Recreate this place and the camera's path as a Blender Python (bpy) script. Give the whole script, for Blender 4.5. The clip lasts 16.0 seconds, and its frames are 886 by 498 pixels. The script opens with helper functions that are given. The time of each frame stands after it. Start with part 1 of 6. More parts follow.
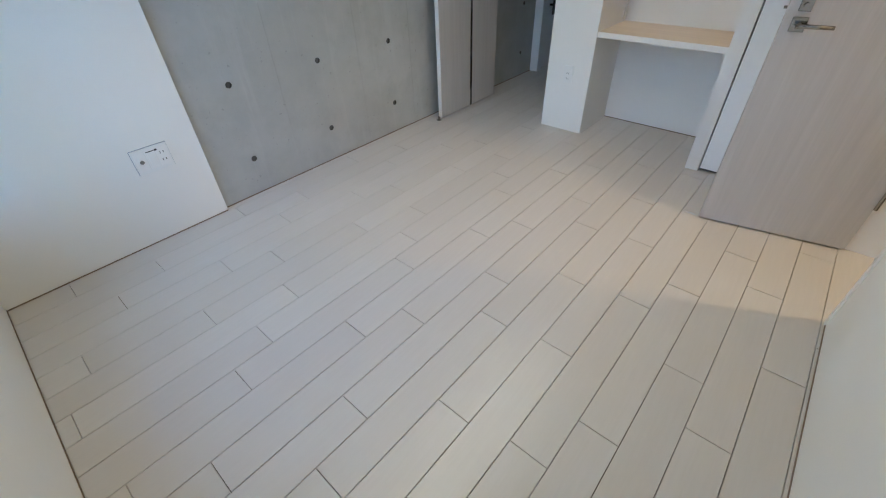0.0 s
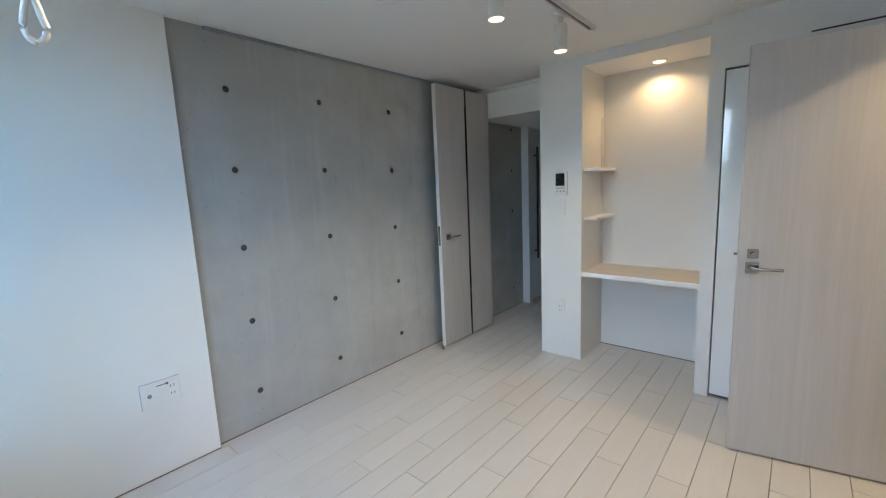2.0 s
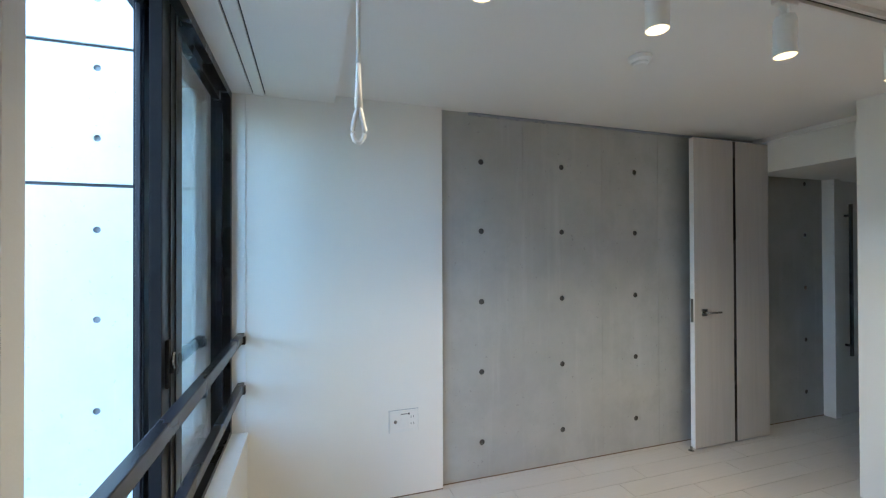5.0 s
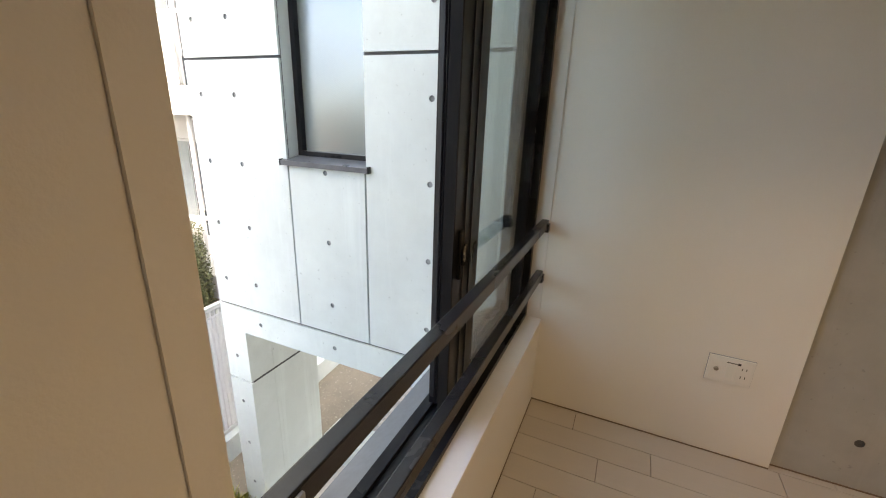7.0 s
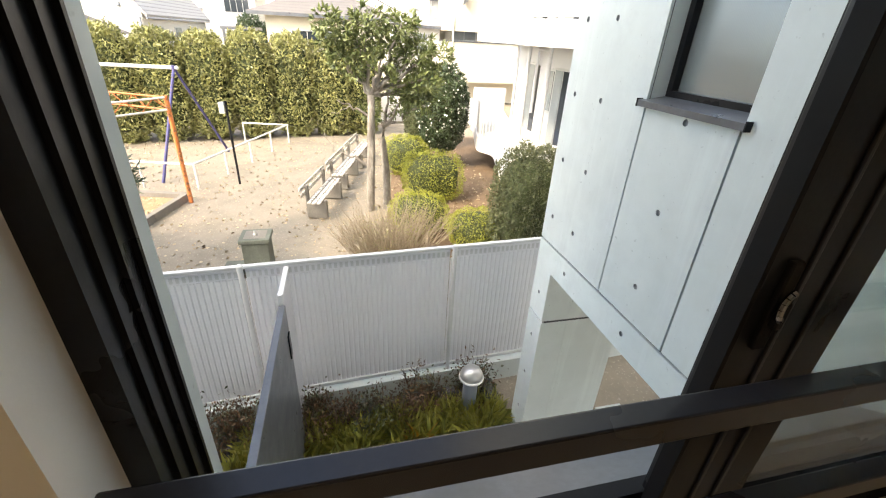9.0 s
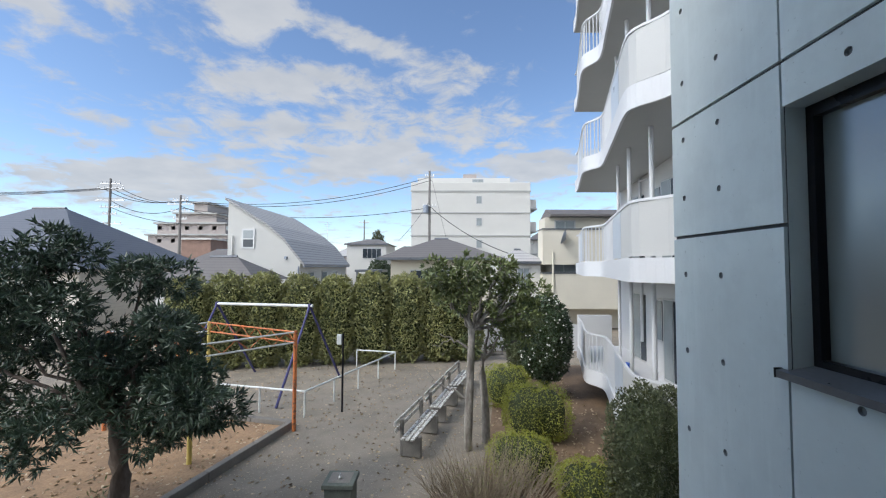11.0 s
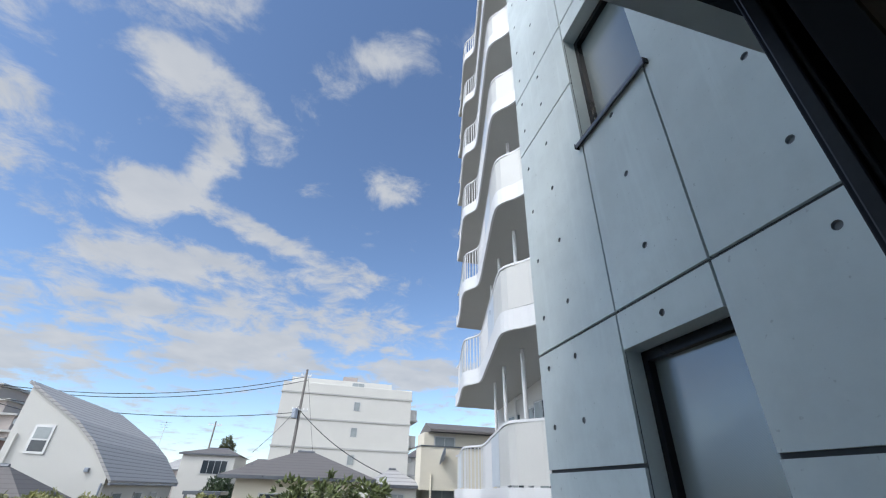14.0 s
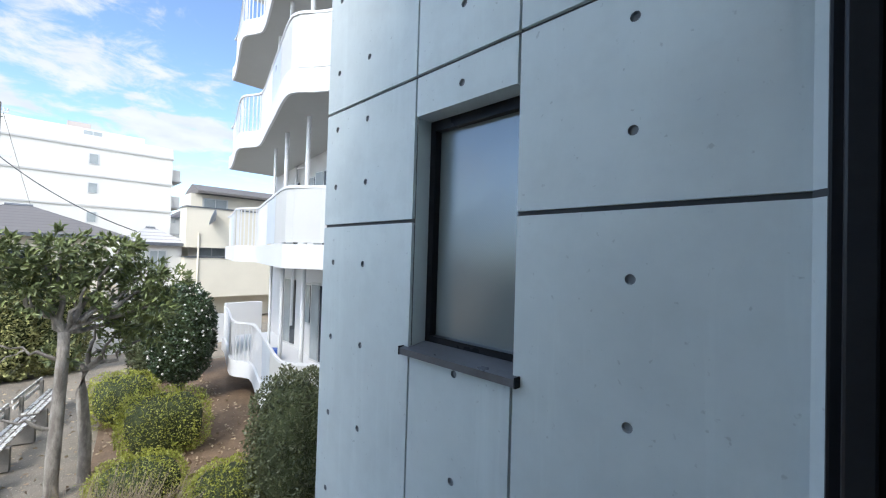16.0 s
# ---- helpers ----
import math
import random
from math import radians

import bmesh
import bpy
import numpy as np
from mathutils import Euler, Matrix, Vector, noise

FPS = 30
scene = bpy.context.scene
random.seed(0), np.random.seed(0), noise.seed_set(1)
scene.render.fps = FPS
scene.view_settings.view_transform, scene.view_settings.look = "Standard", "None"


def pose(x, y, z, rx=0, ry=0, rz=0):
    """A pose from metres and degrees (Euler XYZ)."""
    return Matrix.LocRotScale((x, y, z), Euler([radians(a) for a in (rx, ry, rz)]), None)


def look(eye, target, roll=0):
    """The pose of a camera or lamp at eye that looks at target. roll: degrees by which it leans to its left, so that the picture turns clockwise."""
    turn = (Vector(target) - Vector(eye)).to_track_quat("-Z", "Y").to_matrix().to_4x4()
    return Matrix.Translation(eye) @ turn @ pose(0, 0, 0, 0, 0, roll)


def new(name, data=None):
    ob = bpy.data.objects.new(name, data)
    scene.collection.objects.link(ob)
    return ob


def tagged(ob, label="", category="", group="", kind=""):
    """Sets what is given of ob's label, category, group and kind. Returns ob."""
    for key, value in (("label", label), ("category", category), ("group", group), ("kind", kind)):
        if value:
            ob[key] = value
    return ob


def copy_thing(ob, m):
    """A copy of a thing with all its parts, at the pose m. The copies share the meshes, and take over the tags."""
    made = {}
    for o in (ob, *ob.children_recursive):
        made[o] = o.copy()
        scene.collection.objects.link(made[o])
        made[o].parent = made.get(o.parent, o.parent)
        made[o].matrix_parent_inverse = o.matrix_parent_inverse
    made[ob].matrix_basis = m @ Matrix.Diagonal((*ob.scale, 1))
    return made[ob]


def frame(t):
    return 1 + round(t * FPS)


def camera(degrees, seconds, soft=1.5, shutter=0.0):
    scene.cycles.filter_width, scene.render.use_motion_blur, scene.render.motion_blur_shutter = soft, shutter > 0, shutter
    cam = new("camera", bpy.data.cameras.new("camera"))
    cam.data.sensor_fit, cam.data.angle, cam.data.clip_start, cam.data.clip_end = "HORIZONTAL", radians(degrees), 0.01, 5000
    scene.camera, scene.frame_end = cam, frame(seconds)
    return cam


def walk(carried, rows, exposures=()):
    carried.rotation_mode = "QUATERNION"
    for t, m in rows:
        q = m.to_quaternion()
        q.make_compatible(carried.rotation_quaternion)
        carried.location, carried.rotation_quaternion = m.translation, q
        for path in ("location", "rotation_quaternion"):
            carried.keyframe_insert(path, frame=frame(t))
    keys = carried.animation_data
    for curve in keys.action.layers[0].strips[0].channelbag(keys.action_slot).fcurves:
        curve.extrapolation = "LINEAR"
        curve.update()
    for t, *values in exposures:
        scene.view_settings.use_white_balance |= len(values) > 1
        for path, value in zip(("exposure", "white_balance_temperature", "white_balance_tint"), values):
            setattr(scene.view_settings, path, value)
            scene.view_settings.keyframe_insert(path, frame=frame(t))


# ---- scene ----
cam = camera(94.0, 16.0, soft=1.15)
PATH = [
    (0, (-1.547, -0.627, 1.382), (-2.602, 0.516, 0.124), -2.5),
    (0.5, (-1.582, -0.666, 1.403), (-2.697, 0.62, 0.353), -2.1),
    (1, (-1.561, -0.682, 1.414), (-2.762, 0.705, 0.619), -2.3),
    (1.5, (-1.557, -0.695, 1.428), (-2.816, 0.762, 0.89), -2.5),
    (2, (-1.555, -0.711, 1.436), (-2.848, 0.785, 1.139), -2.5),
    (2.5, (-1.554, -0.716, 1.439), (-2.869, 0.789, 1.366), -2.8),
    (3, (-1.54, -0.717, 1.453), (-2.885, 0.76, 1.549), -2.9),
    (3.2, (-1.536, -0.726, 1.449), (-2.895, 0.732, 1.606), -2.9),
    (5.3, (-1.605, -0.686, 1.453), (-3.552, -0.239, 1.369), 0.1),
    (5.5, (-1.666, -0.72, 1.478), (-3.63, -0.369, 1.326), 0.2),
    (6, (-1.772, -0.685, 1.516), (-3.752, -0.629, 1.241), 0.6),
    (6.5, (-1.872, -0.728, 1.484), (-3.805, -1.051, 1.087), 1.5),
    (7, (-2.011, -0.695, 1.493), (-3.747, -1.469, 0.873), 2.0),
    (7.5, (-2.149, -0.671, 1.443), (-3.575, -1.838, 0.663), 4.1),
    (8, (-2.244, -0.701, 1.409), (-3.319, -2.118, 0.496), 5.3),
    (8.2, (-2.289, -0.719, 1.407), (-3.227, -2.206, 0.454), 5.3),
    (10.3, (-2.666, -0.823, 1.527), (-2.652, -2.778, 1.104), 0.7),
    (10.5, (-2.659, -0.87, 1.55), (-2.637, -2.85, 1.271), 0.6),
    (11, (-2.642, -0.973, 1.608), (-2.614, -2.971, 1.693), 0.2),
    (11.5, (-2.659, -1.024, 1.64), (-2.635, -2.978, 2.067), -0.1),
    (12, (-2.68, -1.036, 1.658), (-2.666, -2.901, 2.38), -0.2),
    (12.5, (-2.683, -1.012, 1.665), (-2.689, -2.774, 2.61), -0.2),
    (13, (-2.682, -0.989, 1.668), (-2.738, -2.663, 2.761), 0.0),
    (13.5, (-2.681, -0.986, 1.67), (-2.874, -2.642, 2.775), 0.7),
    (14, (-2.683, -1.03, 1.665), (-3.119, -2.697, 2.68), 1.8),
    (14.5, (-2.702, -1.096, 1.647), (-3.452, -2.737, 2.508), 3.6),
    (15, (-2.707, -1.161, 1.651), (-3.778, -2.723, 2.294), 3.3),
    (15.5, (-2.74, -1.192, 1.628), (-4.037, -2.667, 2.005), 2.9),
    (16, (-2.766, -1.204, 1.617), (-4.17, -2.628, 1.657), 1.7),
]
walk(cam, [(t, look(eye, target, roll)) for t, eye, target, roll in PATH],
     exposures=[(0, 3.75, 5050, 3), (1.0, 3.9, 5000, 2), (2.5, 3.95, 5050, 2), (3.2, 3.95, 5050, 2), (5.3, 3.8, 5450, 3), (6.0, 3.6, 6350, 9), (6.5, 3.4, 7200, 12), (7.0, 2.95, 8600, 16), (7.5, 2.7, 9000, 16), (8.2, 2.5, 9000, 14),
                (10.3, 1.55, 7000, 11), (10.6, 1.05, 6600, 10), (11.1, 0.5, 6450, 10), (12.0, 0.45, 6400, 10), (14.0, 0.5, 6400, 10), (15.0, 0.85, 6400, 10), (16, 1.2, 6400, 10)])

# ---- world, sun, exposure ----
SUN_TO = Vector((0.86, 0.50, 0.95)).normalized()
world = bpy.data.worlds.new("sky")
scene.world = world
world.use_nodes = True
wn, wl = world.node_tree.nodes, world.node_tree.links
wn.clear()


def wmath(op, a, b=None):
    n = wn.new("ShaderNodeMath")
    n.operation = op
    for i, v in enumerate((a, b)):
        if v is None:
            continue
        if isinstance(v, (int, float)):
            n.inputs[i].default_value = v
        else:
            wl.new(v, n.inputs[i])
    return n.outputs[0]


sky = wn.new("ShaderNodeTexSky")
sky.sky_type, sky.sun_disc = "NISHITA", False
sky.sun_elevation = math.asin(SUN_TO.z)
sky.sun_rotation = math.atan2(SUN_TO.x, SUN_TO.y) % (2 * math.pi)
sky.air_density, sky.dust_density, sky.ozone_density = 0.88, 0.2, 2.8
tc = wn.new("ShaderNodeTexCoord")
sep = wn.new("ShaderNodeSeparateXYZ")
wl.new(tc.outputs["Generated"], sep.inputs[0])
up = wmath("MAXIMUM", sep.outputs[2], 0.0)
den = wmath("ADD", up, 0.16)
comb = wn.new("ShaderNodeCombineXYZ")
wl.new(wmath("DIVIDE", sep.outputs[0], den), comb.inputs[0])
wl.new(wmath("DIVIDE", sep.outputs[1], den), comb.inputs[1])
# directions towards the playground as slopes across and up
ahead = wmath("MAXIMUM", wmath("MULTIPLY", sep.outputs[1], -1.0), 0.04)
across, rise = wmath("DIVIDE", sep.outputs[0], ahead), wmath("DIVIDE", sep.outputs[2], ahead)
warp = wn.new("ShaderNodeTexNoise")
warp.inputs["Scale"].default_value, warp.inputs["Detail"].default_value = 3.2, 4.0
wl.new(comb.outputs[0], warp.inputs["Vector"])
wsep = wn.new("ShaderNodeSeparateColor")
wl.new(warp.outputs["Color"], wsep.inputs[0])
across = wmath("ADD", across, wmath("MULTIPLY", wmath("SUBTRACT", wsep.outputs[0], 0.5), 0.16))
rise = wmath("ADD", rise, wmath("MULTIPLY", wmath("SUBTRACT", wsep.outputs[1], 0.5), 0.11))
# drifts of cloud: slope across, slope up, half length, half height, tilt, density
DRIFTS = [
    (0.80, 1.58, 0.36, 0.24, 14, 0.90), (0.51, 1.03, 0.26, 0.11, 41, 1.00), (0.48, 0.63, 0.13, 0.07, 5, 1.00), (0.27, 0.58, 0.15, 0.04, 23, 0.90),
    (-0.06, 1.44, 0.35, 0.12, -36, 0.62), (1.04, 0.94, 0.25, 0.08, 34, 0.95), (1.17, 0.77, 0.22, 0.10, 28, 1.00), (0.82, 0.67, 0.19, 0.06, 33, 0.70),
    (-0.12, 0.79, 0.12, 0.06, 12, 0.58), (0.41, 0.45, 0.18, 0.07, 5, 0.85), (0.04, 0.47, 0.12, 0.07, -11, 0.72), (0.20, 0.26, 0.14, 0.045, 0, 1.10),
    (0.77, 0.22, 0.25, 0.045, 0, 1.05), (-0.22, 0.24, 0.12, 0.032, 0, 1.05), (0.29, 0.34, 0.50, 0.07, 2, 0.66), (0.39, 0.79, 0.08, 0.13, 0, 0.75),
]
field = None
for cu, cv, ra, rb, tilt, dense in DRIFTS:
    ct, st_ = math.cos(radians(tilt)), math.sin(radians(tilt))
    du, dv = wmath("SUBTRACT", across, cu), wmath("SUBTRACT", rise, cv)
    p = wmath("ADD", wmath("MULTIPLY", du, ct / ra), wmath("MULTIPLY", dv, st_ / ra))
    q = wmath("ADD", wmath("MULTIPLY", du, -st_ / rb), wmath("MULTIPLY", dv, ct / rb))
    r2 = wmath("ADD", wmath("MULTIPLY", p, p), wmath("MULTIPLY", q, q))
    one = wmath("DIVIDE", dense, wmath("ADD", 1.0, wmath("MULTIPLY", wmath("MULTIPLY", r2, r2), 0.55)))
    field = one if field is None else wmath("MAXIMUM", field, one)
cloud_a = wn.new("ShaderNodeTexNoise")
cloud_a.inputs["Scale"].default_value = 5.5
cloud_a.inputs["Detail"].default_value = 10.0
cloud_a.inputs["Roughness"].default_value = 0.62
cloud_a.inputs["Distortion"].default_value = 0.35
wl.new(comb.outputs[0], cloud_a.inputs["Vector"])
ramp = wn.new("ShaderNodeMapRange")
ramp.interpolation_type = "SMOOTHSTEP"
ramp.inputs["From Min"].default_value, ramp.inputs["From Max"].default_value = 0.36, 1.12
low = wmath("MULTIPLY", wmath("SUBTRACT", 1.0, wmath("MINIMUM", wmath("MULTIPLY", up, 2.0), 1.0)), 0.38)
# thicker cloud added outside the view for more fill light
rest = wmath("MULTIPLY", wmath("SUBTRACT", 1.0, wmath("MINIMUM", wmath("MULTIPLY", ahead, 3.0), 1.0)), 0.7)
grainy = wmath("MULTIPLY", wmath("SUBTRACT", cloud_a.outputs["Fac"], 0.48), 3.0)
wl.new(wmath("ADD", wmath("ADD", wmath("ADD", field, low), rest), grainy), ramp.inputs["Value"])
cloud_b = wn.new("ShaderNodeTexNoise")
cloud_b.inputs["Scale"].default_value = 5.0
cloud_b.inputs["Detail"].default_value = 5.0
wl.new(comb.outputs[0], cloud_b.inputs["Vector"])
tone = wn.new("ShaderNodeMix")
tone.data_type = "RGBA"
tone.inputs["A"].default_value, tone.inputs["B"].default_value = (2.2, 2.4, 2.7, 1), (3.6, 3.65, 3.7, 1)
wl.new(cloud_b.outputs["Fac"], tone.inputs["Factor"])
mixs = wn.new("ShaderNodeMix")
mixs.data_type = "RGBA"
wl.new(wmath("MULTIPLY", ramp.outputs[0], 0.92), mixs.inputs["Factor"])
wl.new(sky.outputs[0], mixs.inputs["A"])
# unseen clouds overhead and behind the house, brightened towards the sun as added fill
facing = wn.new("ShaderNodeVectorMath")
facing.operation = "DOT_PRODUCT"
wl.new(tc.outputs["Generated"], facing.inputs[0])
facing.inputs[1].default_value = SUN_TO
behind = wmath("SUBTRACT", 1.0, wmath("MINIMUM", wmath("MULTIPLY", ahead, 2.0), 1.0))
near_sun = wmath("MAXIMUM", facing.outputs["Value"], 0.0)
cloud_fill = wn.new("ShaderNodeVectorMath")
cloud_fill.operation = "SCALE"
wl.new(tone.outputs["Result"], cloud_fill.inputs[0])
wl.new(wmath("ADD", 1.0, wmath("MULTIPLY", wmath("MULTIPLY", near_sun, near_sun), wmath("MULTIPLY", behind, 11.0))), cloud_fill.inputs["Scale"])
wl.new(cloud_fill.outputs["Vector"], mixs.inputs["B"])
bg = wn.new("ShaderNodeBackground")
bg.inputs["Strength"].default_value = 0.14
wl.new(mixs.outputs["Result"], bg.inputs["Color"])
wout = wn.new("ShaderNodeOutputWorld")
wl.new(bg.outputs[0], wout.inputs["Surface"])

sun_data = bpy.data.lights.new("sun", "SUN")
sun_data.energy, sun_data.angle, sun_data.color = 1.15, radians(10), (1.0, 0.95, 0.87)
sun = new("sun", sun_data)
sun.matrix_world = look(SUN_TO * 60, (0, 0, 0))


def spot(name, eye, target, watts, degrees, colour, radius=0.03, blend=0.6):
    d = bpy.data.lights.new(name, "SPOT")
    d.energy, d.spot_size, d.spot_blend, d.color, d.shadow_soft_size = watts, radians(degrees), blend, colour, radius
    ob = new(name, d)
    ob.matrix_world = look(eye, target)
    return ob


WARM = (1.0, 0.76, 0.48)
TRACK_X, SPOT_Y = -2.615, (-0.26, 0.315, 0.87, 1.49)
for y in SPOT_Y:
    spot("spot_lamp", (TRACK_X + 0.045, y, 2.112), (TRACK_X, y, 0), 1.9, 135, WARM)
spot("niche_lamp", (-2.38, 2.70, 2.245), (-2.38, 2.74, 0), 0.7, 150, (1.0, 0.56, 0.22))
spot("side_room_lamp", (-0.45, 1.60, 2.30), (-0.60, 1.58, 0), 5, 150, (1.0, 0.62, 0.28))

# ---- materials ----


class Net:
    """A small builder of node materials."""

    def __init__(self, name):
        self.mat = bpy.data.materials.new(name)
        self.mat.use_nodes = True
        self.n, self.l = self.mat.node_tree.nodes, self.mat.node_tree.links
        self.b = self.n["Principled BSDF"]
        self.tc = self.n.new("ShaderNodeTexCoord")

    def noise(self, scale, detail=4, rough=0.55, stretch=None, distortion=0.0):
        t = self.n.new("ShaderNodeTexNoise")
        t.inputs["Scale"].default_value, t.inputs["Detail"].default_value = scale, detail
        t.inputs["Roughness"].default_value, t.inputs["Distortion"].default_value = rough, distortion
        src = self.tc.outputs["Object"]
        if stretch:
            mp = self.n.new("ShaderNodeMapping")
            mp.inputs["Scale"].default_value = stretch
            self.l.new(src, mp.inputs["Vector"])
            src = mp.outputs[0]
        self.l.new(src, t.inputs["Vector"])
        return t.outputs["Fac"]

    def span(self, v, lo, hi, a=0.0, b=1.0):
        r = self.n.new("ShaderNodeMapRange")
        r.inputs["From Min"].default_value, r.inputs["From Max"].default_value = lo, hi
        r.inputs["To Min"].default_value, r.inputs["To Max"].default_value = a, b
        self.l.new(v, r.inputs["Value"])
        return r.outputs[0]

    def mix(self, fac, a, b, mode="MIX"):
        m = self.n.new("ShaderNodeMix")
        m.data_type, m.blend_type = "RGBA", mode
        for key, v in (("Factor", fac), ("A", a), ("B", b)):
            if isinstance(v, (int, float)):
                m.inputs[key].default_value = v
            elif isinstance(v, tuple):
                m.inputs[key].default_value = (*v[:3], 1)
            else:
                self.l.new(v, m.inputs[key])
        return m.outputs["Result"]

    def colour(self, c):
        if isinstance(c, tuple):
            self.b.inputs["Base Color"].default_value = (*c[:3], 1)
        else:
            self.l.new(c, self.b.inputs["Base Color"])

    def bump(self, v, strength, distance=0.01):
        k = self.n.new("ShaderNodeBump")
        k.inputs["Strength"].default_value, k.inputs["Distance"].default_value = strength, distance
        self.l.new(v, k.inputs["Height"])
        self.l.new(k.outputs[0], self.b.inputs["Normal"])

    def gloss(self, rough, metal=0.0):
        if isinstance(rough, (int, float)):
            self.b.inputs["Roughness"].default_value = rough
        else:
            self.l.new(rough, self.b.inputs["Roughness"])
        self.b.inputs["Metallic"].default_value = metal


def scaled(c, k):
    return tuple(min(1.0, v * k) for v in c)


def plain(name, c, rough=0.5, metal=0.0, var=0.08, coarse=1.5, fine=40.0, bump=0.05, rvar=0.08, stretch=None, distance=0.004):
    """Two scales of variation in colour, gloss and relief round one base colour."""
    m = Net(name)
    big, small = m.noise(coarse, 5, 0.6, stretch), m.noise(fine, 3, 0.6, stretch)
    c1 = m.mix(m.span(big, 0.3, 0.7), scaled(c, 1 - var), scaled(c, 1 + var))
    m.colour(m.mix(m.span(small, 0.35, 0.65, 0, 0.5), c1, scaled(c, 1 - 1.4 * var)))
    m.gloss(m.span(big, 0.3, 0.7, max(0.02, rough - rvar), min(1, rough + rvar)), metal)
    if bump:
        m.bump(small, bump, distance)
    return m.mat


def concrete(name, c, contrast=0.10, rough=0.62):
    m = Net(name)
    cloud, mid, grain = m.noise(0.8, 6, 0.62), m.noise(5.0, 6, 0.65), m.noise(160, 2)
    streak = m.noise(2.2, 5, 0.6, (5.0, 5.0, 0.35))
    k = m.mix(m.span(cloud, 0.3, 0.72), scaled(c, 1 - contrast), scaled(c, 1 + contrast))
    k = m.mix(m.span(mid, 0.45, 0.75, 0, 0.5), k, scaled(c, 1 - 1.3 * contrast))
    k = m.mix(m.span(streak, 0.55, 0.8, 0, 0.45), k, scaled(c, 1 + 1.5 * contrast))
    k = m.mix(m.span(m.noise(38, 2, 0.5), 0.70, 0.76, 0, 0.45), k, scaled(c, 0.5))
    m.colour(k)
    m.gloss(m.span(mid, 0.3, 0.7, rough - 0.08, rough + 0.1))
    m.bump(grain, 0.12, 0.002)
    return m.mat


def emit(name, c, strength):
    m = Net(name)
    m.colour((0.9, 0.9, 0.9))
    m.b.inputs["Emission Color"].default_value = (*c, 1)
    m.b.inputs["Emission Strength"].default_value = strength
    return m.mat


def clear_glass(name, tint=(0.93, 0.97, 0.95), rough=0.0):
    m = Net(name)
    m.n.remove(m.b)
    gl = m.n.new("ShaderNodeBsdfGlossy")
    gl.inputs["Roughness"].default_value = rough + 0.005
    tr = m.n.new("ShaderNodeBsdfTransparent")
    tr.inputs["Color"].default_value = (*tint, 1)
    lw = m.n.new("ShaderNodeLayerWeight")
    lw.inputs["Blend"].default_value = 0.5
    pw = m.n.new("ShaderNodeMath")
    pw.operation = "POWER"
    pw.inputs[1].default_value = 4.0
    m.l.new(lw.outputs["Facing"], pw.inputs[0])
    fr = m.n.new("ShaderNodeMapRange")
    fr.inputs["To Min"].default_value, fr.inputs["To Max"].default_value = 0.05, 1.0
    m.l.new(pw.outputs[0], fr.inputs["Value"])
    mx = m.n.new("ShaderNodeMixShader")
    m.l.new(fr.outputs[0], mx.inputs[0])
    m.l.new(tr.outputs[0], mx.inputs[1])
    m.l.new(gl.outputs[0], mx.inputs[2])
    m.l.new(mx.outputs[0], m.n["Material Output"].inputs["Surface"])
    return m.mat


def frosted():
    m = Net("ribbed_frosted_glass")
    w = m.n.new("ShaderNodeTexWave")
    w.bands_direction = "DIAGONAL"
    w.inputs["Scale"].default_value, w.inputs["Distortion"].default_value = 55.0, 0.3
    m.l.new(m.tc.outputs["Object"], w.inputs["Vector"])
    m.colour((0.17, 0.20, 0.20))
    m.gloss(0.13)
    m.b.inputs["IOR"].default_value = 2.5
    m.bump(w.outputs["Fac"], 0.20, 0.001)
    return m.mat


def plank_material():
    m = Net("floor_board")
    info = m.n.new("ShaderNodeObjectInfo")
    grain = m.noise(9, 6, 0.6, (9.0, 0.5, 1.0), 0.4)
    fine = m.noise(60, 3, 0.6, (8.0, 0.4, 1.0))
    base = m.mix(info.outputs["Random"], (0.555, 0.525, 0.485), (0.59, 0.56, 0.52))
    k = m.mix(m.span(grain, 0.4, 0.7, 0, 0.25), base, (0.51, 0.48, 0.44))
    k = m.mix(m.span(fine, 0.5, 0.7, 0, 0.15), k, (0.63, 0.60, 0.56))
    m.colour(k)
    m.gloss(m.span(grain, 0.3, 0.7, 0.30, 0.42))
    m.bump(fine, 0.04, 0.001)
    return m.mat


def veneer(name, c, vertical=True, rough=0.45):
    m = Net(name)
    st = (14.0, 14.0, 0.5) if vertical else (0.6, 12.0, 12.0)
    g, f = m.noise(2.2, 6, 0.62, st, 0.6), m.noise(14, 3, 0.6, st)
    k = m.mix(m.span(g, 0.35, 0.7), scaled(c, 0.94), scaled(c, 1.05))
    m.colour(m.mix(m.span(f, 0.45, 0.7, 0, 0.4), k, scaled(c, 0.9)))
    m.gloss(rough)
    m.bump(f, 0.05, 0.0015)
    return m.mat


def leaf_material(name, dark, light, rough=0.42):
    m = Net(name)
    geo = m.n.new("ShaderNodeNewGeometry")
    k = m.mix(geo.outputs["Random Per Island"], dark, light)
    m.colour(m.mix(m.span(m.noise(1.6, 3), 0.35, 0.7, 0, 0.5), k, scaled(light, 1.15)))
    m.gloss(rough)
    m.b.inputs["Transmission Weight"].default_value = 0.0
    return m.mat


